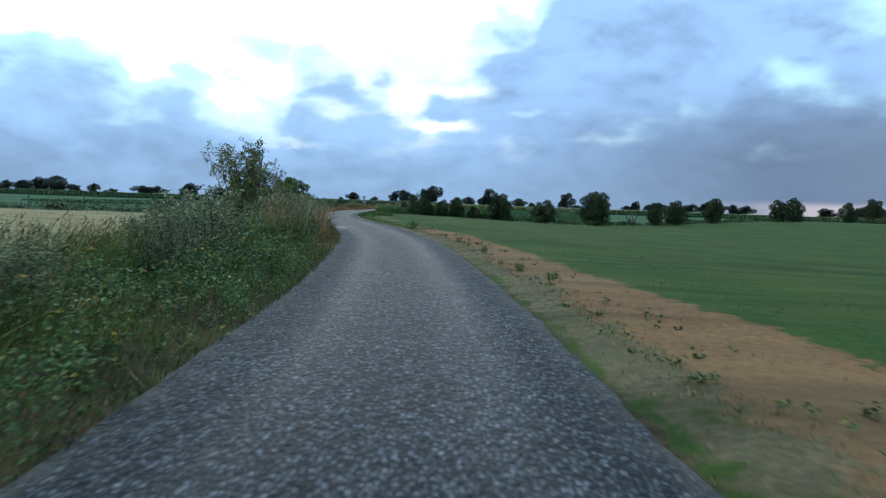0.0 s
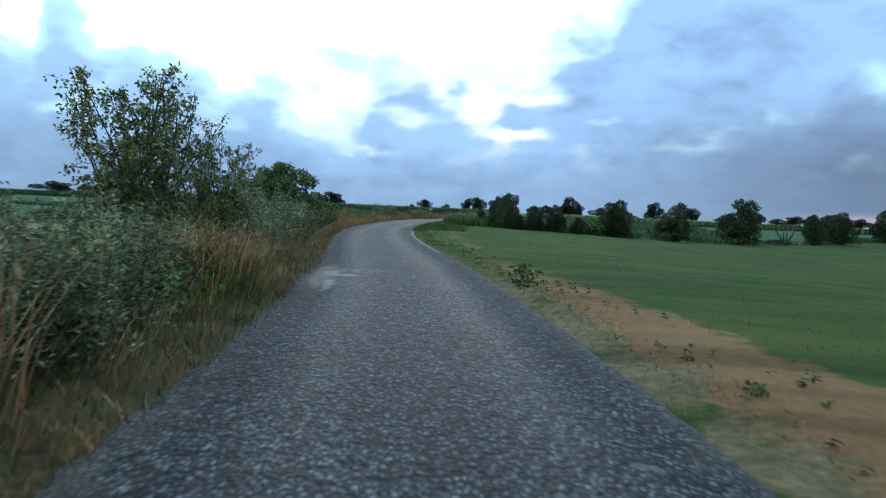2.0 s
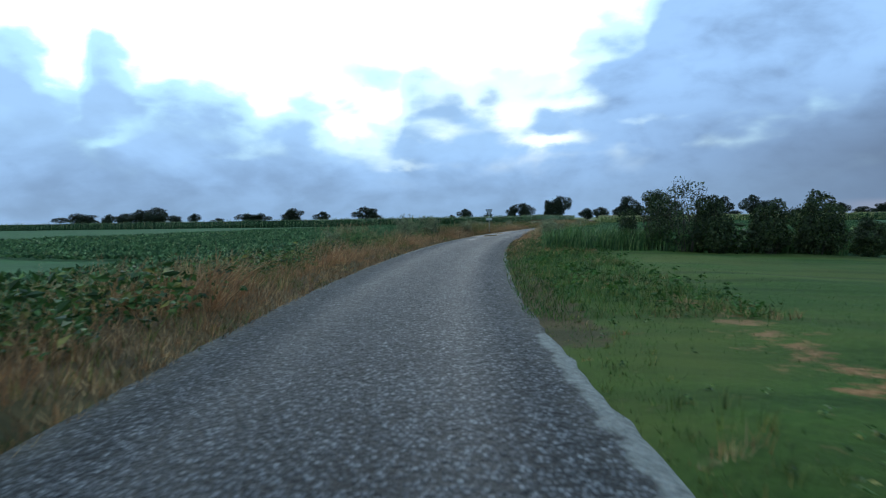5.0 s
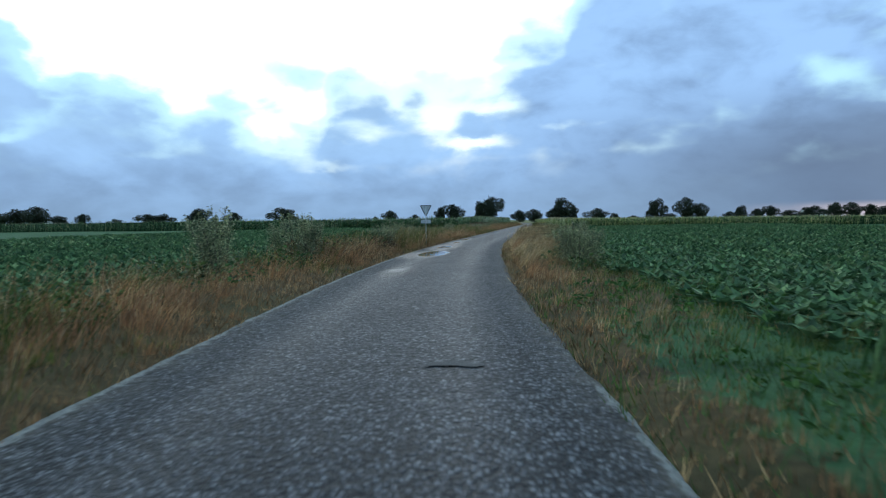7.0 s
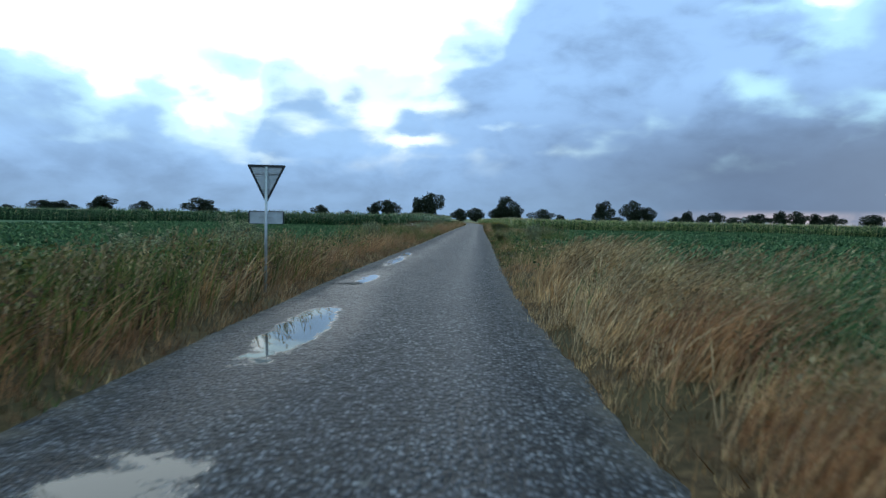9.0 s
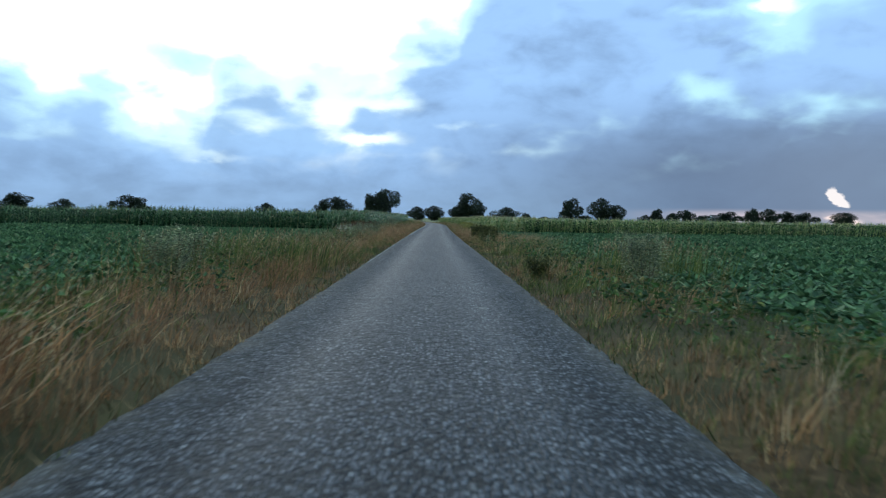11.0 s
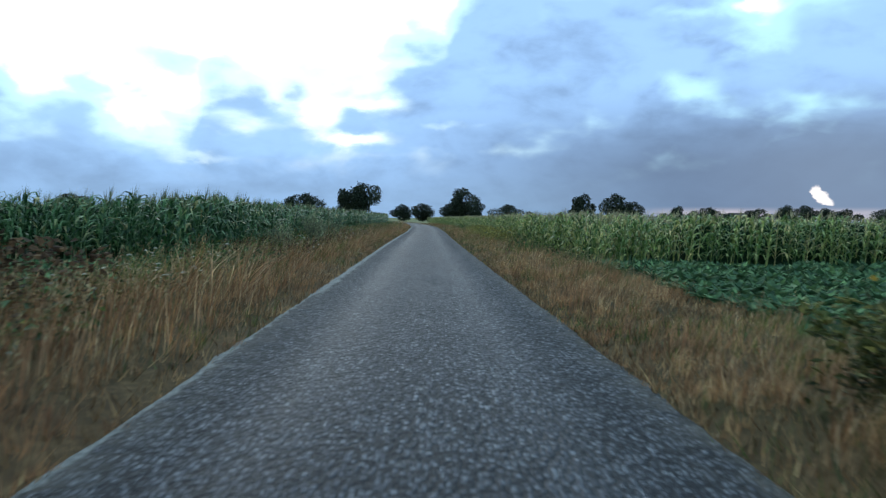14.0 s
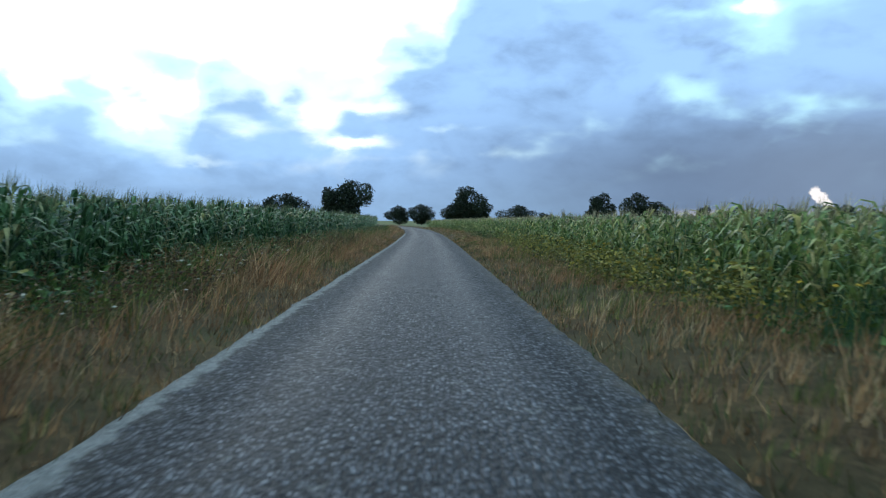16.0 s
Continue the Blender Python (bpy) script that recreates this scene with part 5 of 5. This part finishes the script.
# mugwort and other single tall weeds
def mugwort_kind(seed, leaf_mat, stems=11, height=1.4, reach=0.55, leaf=0.068, per=210):
    r = random.Random(seed)
    root = new("tall_weed")
    bm = bmesh.new()
    pts = []
    for k in range(stems):
        a = k * 2.4
        d = reach * (0.25 + 0.75 * k / stems)
        foot = Vector((math.cos(a) * 0.08, math.sin(a) * 0.08, -0.05))
        tip = Vector((math.cos(a) * d + 0.1, math.sin(a) * d, height * r.uniform(0.75, 1.05)))
        line = bent(foot, tip, 0.06, 5)
        limb_mesh(bm, line, 0.009, 0.003, 4)
        for j in range(per):
            t = 0.12 + 0.88 * (j / per)
            p = line[min(3, int(t * 4))].lerp(line[min(4, int(t * 4) + 1)], t * 4 % 1 if t < 1 else 1)
            w = 0.17 * (1.15 - t)
            pts.append((p.x + r.gauss(0, w), p.y + r.gauss(0, w), p.z + r.gauss(0, 0.04)))
    tagged(part("stem", bm, bark, root), kind="stuff")
    v, f = leaves(np.array(pts), leaf, seed, 0.36, -0.2)
    build("foliage", v, f, leaf_mat, root)
    return root


MUGWORT = ((-12.6, 36.8, 1.6, 1.35), (-13.4, 37.8, 1.65, 1.2), (-12.0, 35.4, 1.25, 1.0), (-15.4, 43.2, 1.5, 1.2), (-15.0, 42.2, 1.3, 1.0), (-5.8, 11.2, 1.4, 1.5), (-6.6, 12.4, 1.5, 1.5), (-6.2, 10.2, 1.15, 1.3), (-5.2, 6.2, 1.0, 1.0), (-7.4, 14.4, 1.1, 0.8), (-13.2, 39.8, 1.35, 1.1), (-10.2, 26.6, 1.2, 1.0), (-9.2, 23.0, 1.25, 0.9),
           (-6.6, 18.6, 1.0, 0.8), (-7.1, 20.0, 1.1, 0.9), (-7.7, 21.6, 1.25, 1.0), (-7.6, 18.4, 0.8, 0.7), (-8.3, 20.1, 0.9, 0.8), (-8.7, 26.4, 1.3, 1.0), (-8.7, 25.4, 1.2, 0.95), (-9.1, 27.6, 1.3, 1.0), (-9.7, 26.2, 1.35, 1.0), (-15.3, 43.6, 1.35, 0.9), (-8.4, 22.6, 1.4, 1.0), (-9.6, 27.3, 1.15, 1.2), (-10.4, 28.4, 1.2, 1.1), (-8.9, 26.0, 0.95, 1.0), (-21.0, 97.6, 1.2, 1.0), (-29.4, 92.3, 1.7, 1.2), (-30.1, 93.3, 1.5, 1.1), (-29.7, 98.6, 1.55, 1.1), (-30.6, 99.6, 1.6, 1.15), (-32.3, 101.8, 1.4, 1.1), (-31.2, 102.9, 1.25, 1.0), (-31.2, 114.9, 1.15, 1.1), (-30.7, 117.2, 1.05, 0.9), (-32.4, 171.3, 1.15, 1.0), (-33.0, 169.4, 1.0, 1.0), (-21.3, 99.4, 1.0, 0.9), (-29.2, 81.5, 1.0, 0.9), (-30.0, 84.8, 1.15, 1.1), (-33.2, 123.5, 1.35, 1.2), (-32.2, 121.8, 1.2, 1.1), (-31.0, 119.9, 1.0, 1.0), (-18.2, 51.3, 1.1, 1.0), (-18.9, 53.6, 1.15, 1.0), (-19.8, 56.0, 1.0, 0.9), (-29.8, 108.5, 1.15, 1.1), (-30.5, 109.6, 1.15, 1.1), (-31.3, 103.5, 0.9, 0.9), (-31.0, 119.5, 1.0, 0.9), (-32.7, 164.0, 0.95, 0.9), (-33.0, 174.0, 0.9, 0.9), (-21.2, 98.4, 1.25, 1.2), (-20.6, 99.6, 1.15, 1.1), (-34.0, 199.0, 1.4, 1.1), (-34.3, 200.6, 1.25, 1.0), (-34.2, 204.6, 1.2, 1.0), (-33.9, 193.5, 1.1, 1.0), (-5.4, 9.6, 1.3, 0.9), (-7.8, 20.6, 1.75, 1.0), (-8.5, 20.6, 1.6, 1.0), (-7.3, 19.6, 1.5, 0.9), (-23.2, 143.0, 1.1, 1.1), (-22.5, 146.2, 1.1, 1.0), (-32.6, 142.0, 1.05, 1.1), (-33.3, 144.5, 1.15, 1.1))


def tall_weeds():
    kinds = [mugwort_kind(400 + k, grey_leaf) for k in range(2)]
    used = set()
    for i, (x, y, h, w) in enumerate(MUGWORT):
        k = i % 2
        reuse(kinds[k], k not in used, x, y, float(land(x - lane(y), y)), (i * 71) % 360, w, h / 1.4,
              "bushy grey-green mugwort standing over the verge" if h > 1.2 else "smaller grey-green mugwort in the dry grass", "weed", "mugwort along the lane")
        used.add(k)
    ob = mugwort_kind(410, olive_leaf, 14, 0.95, 0.7, 0.11, 150)
    tagged(ob, "olive-green bushy weed beside the lane", "weed", "olive weeds beside the maize")
    ob.matrix_basis = pose(-25.6, 173.8, 0, 0, 0, 0)
    for x, y, s, turn in ((-25.0, 174.8, 1.0, 70), (-25.4, 176.0, 0.95, 150), (-24.5, 174.0, 0.85, 210), (-25.4, 168.2, 0.7, 300), (-24.9, 168.9, 0.62, 250), (-25.1, 145.0, 0.55, 120)):
        c = copy_thing(ob, pose(x, y, 0, 0, 0, turn) @ Matrix.Scale(s, 4))
        c.scale = (s, s, s)
    # low leafy weeds on the bare strip by the meadow
    ob = mugwort_kind(420, lush_grass, 7, 0.42, 0.22, 0.13, 16)
    tagged(ob, "low leafy weed with pale flowers by the track", "weed", "weeds on the bare strip")
    ob.matrix_basis = pose(-6.1, 34.6, 0, 0, 0, 20)
    for x, y, s in ((-6.5, 37.6, 0.5), (-2.5, 24.3, 0.45), (-1.2, 19.2, 0.4), (-0.1, 14.2, 0.4), (0.5, 12.4, 0.45), (-3.4, 27.6, 0.35)):
        c = copy_thing(ob, pose(x, y, 0, 0, 0, 90 * s * 7) @ Matrix.Scale(s, 4))
        c.scale = (s, s, s)


tall_weeds()


def margin(name, a, b, width, count, hmin, hmax, seed, mats, label):
    """Rank growth in a strip from a to b."""
    r = np.random.default_rng(seed)
    for mat in mats:
        t = r.random(count)
        x = a[0] + (b[0] - a[0]) * t + r.normal(0, width, count)
        y = a[1] + (b[1] - a[1]) * t + r.normal(0, width, count)
        u = x - lane(y)
        place = np.stack([x, y, land(u, y) - 0.02], 1)
        h = r.uniform(hmin, hmax, count) * (1 + 0.55 * wave(x, y, 3.0, seed))
        tv, tf = leafy(seed, 14, 0.24)
        v, f = scatter(tv, tf, place, r.uniform(0, 6.28, count), np.stack([h * 1.6, h * 1.6, h], 1), r.uniform(0, 0.25, count), r.normal(0.2, 0.8, count))
        tagged(build(name, v, f, mat), label, "weeds", kind="stuff")


margin("weeds", (-19.5, 48.6), (-78.0, 34.6), 0.45, 420, 0.3, 0.75, 291, (weed_leaf, hedge_leaf), "dark overgrown weeds along the field fence")
margin("weeds", (-12.5, 80.6), (-1.5, 86.0), 0.5, 220, 0.4, 0.9, 292, (reed_leaf, hedge_leaf), "dark rank weeds at the foot of the hedge")
margin("weeds", (-1.5, 86.2), (60.0, 155.5), 0.6, 420, 0.3, 0.7, 293, (weed_leaf, hedge_leaf), "dark low weeds between the hedge bushes")


def tall_grass(x0, y0, radius, count, h0, h1, seed, mat, label, wind=0.25):
    """A stand of tall bent grass with seed heads, leaning with the wind."""
    r = np.random.default_rng(seed)
    x, y = x0 + r.normal(0, radius * 0.6, count), y0 + r.normal(0, radius * 0.8, count)
    off = np.abs(x - lane(y)) > half(y) + 0.35
    x, y = x[off], y[off]
    count = len(x)
    place = np.stack([x, y, land(x - lane(y), y) - 0.01], 1)
    h = r.uniform(h0, h1, count)
    half_n = int(count * 0.8)
    tv, tf = blade(0.010, 0.22)
    a = scatter(tv, tf, place[:half_n], r.uniform(0, 6.28, half_n), h[:half_n], wind * r.uniform(0.4, 1.6, half_n), r.normal(0.1, 0.4, half_n))
    tagged(build("tall_grass", *a, mat), label, "grass", kind="stuff")
    n = count - half_n
    tv, tf = panicle()
    b = scatter(tv, tf, place[half_n:], r.uniform(0, 6.28, n), h[half_n:], wind * r.uniform(0.3, 1.4, n), r.normal(0.1, 0.4, n))
    tagged(build("seed_heads", *b, seed_head), label, "grass", kind="stuff")


tall_grass(-6.8, 17.4, 0.7, 300, 0.8, 1.2, 331, green_grass, "tall pale grass stalks among the nettles")
tall_grass(-7.2, 9.4, 1.3, 800, 0.6, 1.0, 353, green_grass, "tall pale grass among the nettles", 0.5)
tall_grass(-5.2, 4.6, 1.0, 420, 0.5, 0.85, 354, green_grass, "tall pale grass over the nettles", 0.5)
tall_grass(-8.4, 14.2, 1.4, 450, 0.6, 0.85, 332, green_grass, "tall pale grass behind the nettles")
tall_grass(-8.6, 24.2, 0.7, 700, 0.8, 1.15, 333, dry_grass, "tall dry grass beside the mugwort")
tall_grass(-10.6, 30.5, 0.9, 900, 0.7, 1.05, 334, dry_grass, "tall dry orange grass on the verge")
tall_grass(-29.4, 83.0, 1.0, 700, 0.8, 1.2, 335, reed_leaf, "tall pale green grass beside the beets")
tall_grass(-31.0, 118.0, 1.6, 1200, 0.7, 1.05, 336, green_grass, "tall green grass near the road sign")
tall_grass(-30.4, 112.0, 1.3, 1100, 0.65, 1.0, 337, green_grass, "tall green grass in front of the road sign")
tall_grass(-32.6, 146.5, 2.2, 1700, 0.6, 0.95, 340, green_grass, "tall pale green grass beside the beets")
tall_grass(-32.4, 179.0, 3.0, 1500, 0.5, 0.8, 341, dry_grass, "tall dry grass between the lane and the maize")
tall_grass(-22.4, 145.5, 1.4, 800, 0.6, 0.95, 342, green_grass, "tall pale grass at the edge of the beets")
tall_grass(-23.6, 159.5, 1.1, 800, 0.4, 0.65, 350, green_grass, "pale green grass bent over the verge", 1.2)
tall_grass(-23.8, 164.5, 1.3, 700, 0.4, 0.65, 351, dry_grass, "dry grass bent over the verge", 1.0)
tall_grass(-22.4, 94.6, 0.45, 500, 0.35, 0.6, 355, dry_grass, "golden dry grass along the lane", 0.9)
tall_grass(-22.8, 98.6, 0.5, 650, 0.4, 0.65, 356, pale_straw, "pale golden grass along the lane", 1.0)
tall_grass(-22.6, 104.4, 0.8, 1500, 0.5, 0.8, 348, pale_straw, "pale dry grass laid over by the wind", 1.3)
tall_grass(-23.5, 108.0, 0.5, 600, 0.5, 0.75, 349, dry_grass, "reddish dry grass laid over by the wind", 1.2)
tall_grass(-23.8, 112.4, 0.55, 2000, 0.65, 0.95, 343, pale_straw, "tall pale straw bent by the wind", 1.1)
tall_grass(-24.0, 116.6, 0.7, 2300, 0.7, 1.05, 338, pale_straw, "tall straw-coloured grass bent by the wind", 1.0)
tall_grass(-23.4, 110.6, 0.5, 600, 0.6, 0.9, 344, dry_grass, "dry reddish grass bent by the wind", 1.0)
tall_grass(-22.0, 113.6, 1.2, 1300, 0.7, 1.05, 339, reed_leaf, "tall green grass bent over the beets", 0.7)
tall_grass(-21.6, 109.8, 1.0, 700, 0.55, 0.85, 345, reed_leaf, "tall green grass at the edge of the beets", 0.7)
tall_grass(-7.5, 19.4, 0.7, 420, 1.0, 1.45, 346, grey_leaf, "tall grey-brown flowering grass on the verge", 0.15)
# ---- road sign, puddles, edges ----
galvanised = plain("galvanised_steel", (0.42, 0.44, 0.45), 0.45, 0.7, 0.15, 12)
sign_back = plain("sign_back", (0.46, 0.49, 0.51), 0.5, 0.3, 0.14, 9)
sign_rim = plain("sign_rim", (0.03, 0.032, 0.035), 0.6, 0.2, 0.2)


def plate(bm, outline, y0, y1):
    a = [bm.verts.new((x, y0, z)) for x, z in outline]
    b = [bm.verts.new((x, y1, z)) for x, z in outline]
    bm.faces.new(a), bm.faces.new(b[::-1])
    for i in range(len(a)):
        j = (i + 1) % len(a)
        bm.faces.new((a[i], b[i], b[j], a[j]))


def rounded(corners, r, n=4):
    out = []
    k = len(corners)
    for i, c in enumerate(corners):
        p, q = Vector(corners[i - 1]), Vector(corners[(i + 1) % k])
        c = Vector(c)
        a, b = c + (p - c).normalized() * r, c + (q - c).normalized() * r
        for j in range(n + 1):
            t = j / n
            out.append(tuple(a * (1 - t) ** 2 + c * 2 * t * (1 - t) + b * t * t))
    return out


def ring(bm, outer, inner, y0, y1):
    n = len(outer)
    o0, o1 = [[bm.verts.new((x, y, z)) for x, z in outer] for y in (y0, y1)]
    i0, i1 = [[bm.verts.new((x, y, z)) for x, z in inner] for y in (y0, y1)]
    for i in range(n):
        j = (i + 1) % n
        for q in ((o0[i], o0[j], i0[j], i0[i]), (o1[j], o1[i], i1[i], i1[j]), (o0[j], o0[i], o1[i], o1[j]), (i0[i], i0[j], i1[j], i1[i])):
            bm.faces.new(q)


def shrunk(outline, k):
    cx, cz = sum(p[0] for p in outline) / len(outline), sum(p[1] for p in outline) / len(outline)
    return [(cx + (x - cx) * k, cz + (z - cz) * k) for x, z in outline]


def road_sign():
    root = empty("road_sign", -29.47, 116.0, 0.0, 13)
    tagged(root, "triangular give-way road sign seen from its grey back", "road sign")
    bm = bmesh.new()
    bmesh.ops.create_cone(bm, cap_ends=True, segments=14, radius1=0.026, radius2=0.026, depth=2.55, matrix=Matrix.Translation((0, -0.04, 1.0)))
    part("post", bm, galvanised, root, smooth=True)
    tri = rounded([(-0.345, 2.31), (0.345, 2.31), (0.0, 1.60)], 0.035)
    bm = bmesh.new()
    plate(bm, shrunk(tri, 0.97), 0.004, 0.008)
    t = part("triangle_plate", bm, sign_back, root)
    bm = bmesh.new()
    ring(bm, tri, shrunk(tri, 0.82), -0.014, 0.012)
    part("rim", bm, sign_rim, t, "dark folded rim")
    for z in (2.16, 1.86):
        bm = bmesh.new()
        w = 0.24 if z > 2 else 0.13
        plate(bm, [(-w, z - 0.018), (w, z - 0.018), (w, z + 0.018), (-w, z + 0.018)], -0.012, 0.004)
        part("bracket", bm, galvanised, t)
    rect = rounded([(-0.315, 1.235), (0.315, 1.235), (0.315, 1.47), (-0.315, 1.47)], 0.02)
    bm = bmesh.new()
    plate(bm, shrunk(rect, 0.98), 0.004, 0.008)
    p = part("lower_plate", bm, sign_back, root)
    bm = bmesh.new()
    ring(bm, rect, shrunk(rect, 0.93), -0.010, 0.012)
    part("rim", bm, sign_rim, p, "dark folded rim")
    bm = bmesh.new()
    plate(bm, [(-0.12, 1.335), (0.12, 1.335), (0.12, 1.37), (-0.12, 1.37)], -0.012, 0.004)
    part("bracket", bm, galvanised, p)


road_sign()


def blotch(name, x, y, a, b, turn, mat, label, category, seed, z=0.006, rough=0.28):
    """A flat patch on the lane with an uneven outline that thins out at its edge."""
    bm = bmesh.new()
    n = 48
    rings = []
    for k in (1.0, 0.8, 0.45):
        ringv = []
        for i in range(n):
            q = 2 * math.pi * i / n
            s = 1 + rough * (math.sin(3 * q + seed) * 0.6 + math.sin(5 * q + seed * 2.1) * 0.45 + math.sin(9 * q + seed * 3.3) * 0.25 + math.sin(14 * q + seed) * 0.15)
            ringv.append(bm.verts.new((math.cos(q) * a * s * k, math.sin(q) * b * s * k, 0)))
        rings.append(ringv)
    for r0, r1 in zip(rings, rings[1:]):
        for i in range(n):
            bm.faces.new((r0[i], r0[(i + 1) % n], r1[(i + 1) % n], r1[i]))
    bm.faces.new(rings[-1])
    m = pose(x, y, 0, 0, 0, turn)
    for v in bm.verts:
        p = m @ v.co
        c = (p.x - float(lane(p.y))) / float(half(p.y))
        v.co = Vector((p.x, p.y, -0.035 * min(1.1, abs(c)) ** 2 + z))
    me = bpy.data.meshes.new(name)
    bm.to_mesh(me)
    bm.free()
    me.materials.append(mat)
    return tagged(new(name, me), label, category, kind="structure")


tar = plain("tar_patch", (0.028, 0.028, 0.03), 0.75, vary=0.4, scale=20, relief=0.5)
blotch("tar_patch", -14.2, 49.6, 0.34, 0.22, 10, tar, "small dark tar repair in the lane", "repair", 1.1, 0.016, 0.3)
blotch("tar_patch", -15.2, 54.4, 0.3, 0.3, 10, tar, "small dark tar repair in the lane", "repair", 2.1, 0.016, 0.3)
blotch("tar_patch", -22.5, 84.6, 0.28, 0.11, 5, tar, "dark crack sealed with tar", "repair", 3.3, 0.016, 0.35)
blotch("tar_patch", -28.3, 118.0, 0.24, 0.2, 0, tar, "dark crumbled patch at the lane's edge", "repair", 4.3, 0.014, 0.4)


# ---- far farm buildings between the trees ----
pale_wall = plain("pale_plaster", (0.62, 0.63, 0.62), 0.85, vary=0.1, scale=0.5)
slate = plain("roof_tiles", (0.16, 0.12, 0.11), 0.8, vary=0.25, scale=1.5)
window_glass = plain("dark_window", (0.02, 0.025, 0.03), 0.15, vary=0.1)


def farm_building(x, y, length, depth, eaves, ridge, turn):
    root = empty("farm_building", x, y, -0.1, turn)
    tagged(root, "distant pale farm building with a low dark roof", "building", "farm buildings beyond the fields")
    a, b = length / 2, depth / 2
    bm = bmesh.new()
    bmesh.ops.create_cube(bm, size=1.0, matrix=Matrix.LocRotScale((0, 0, eaves / 2), None, (length, depth, eaves)))
    for s in (-1, 1):
        bm.faces.new([bm.verts.new((s * a, q, z)) for q, z in ((-b, eaves), (b, eaves), (0, ridge))])
    part("wall", bm, pale_wall, root)
    bm = bmesh.new()
    for s in (-1, 1):
        plate_at = [bm.verts.new(p) for p in ((-a - 0.4, s * (b + 0.4), eaves - 0.2), (a + 0.4, s * (b + 0.4), eaves - 0.2), (a + 0.4, 0, ridge + 0.1), (-a - 0.4, 0, ridge + 0.1))]
        bm.faces.new(plate_at)
    bmesh.ops.solidify(bm, geom=bm.faces[:], thickness=0.2)
    part("roof", bm, slate, root)
    for i in range(4):
        bm = bmesh.new()
        bmesh.ops.create_cube(bm, size=1.0, matrix=Matrix.LocRotScale((-a * 0.7 + i * a * 0.46, -b - 0.02, eaves * 0.55), None, (1.2, 0.1, 1.1)))
        part("window", bm, window_glass, root)


farm_building(135.0, 530.0, 13, 8, 4.2, 6.2, 8)
farm_building(-297.0, 382.0, 12, 7, 3.0, 5.0, -30)
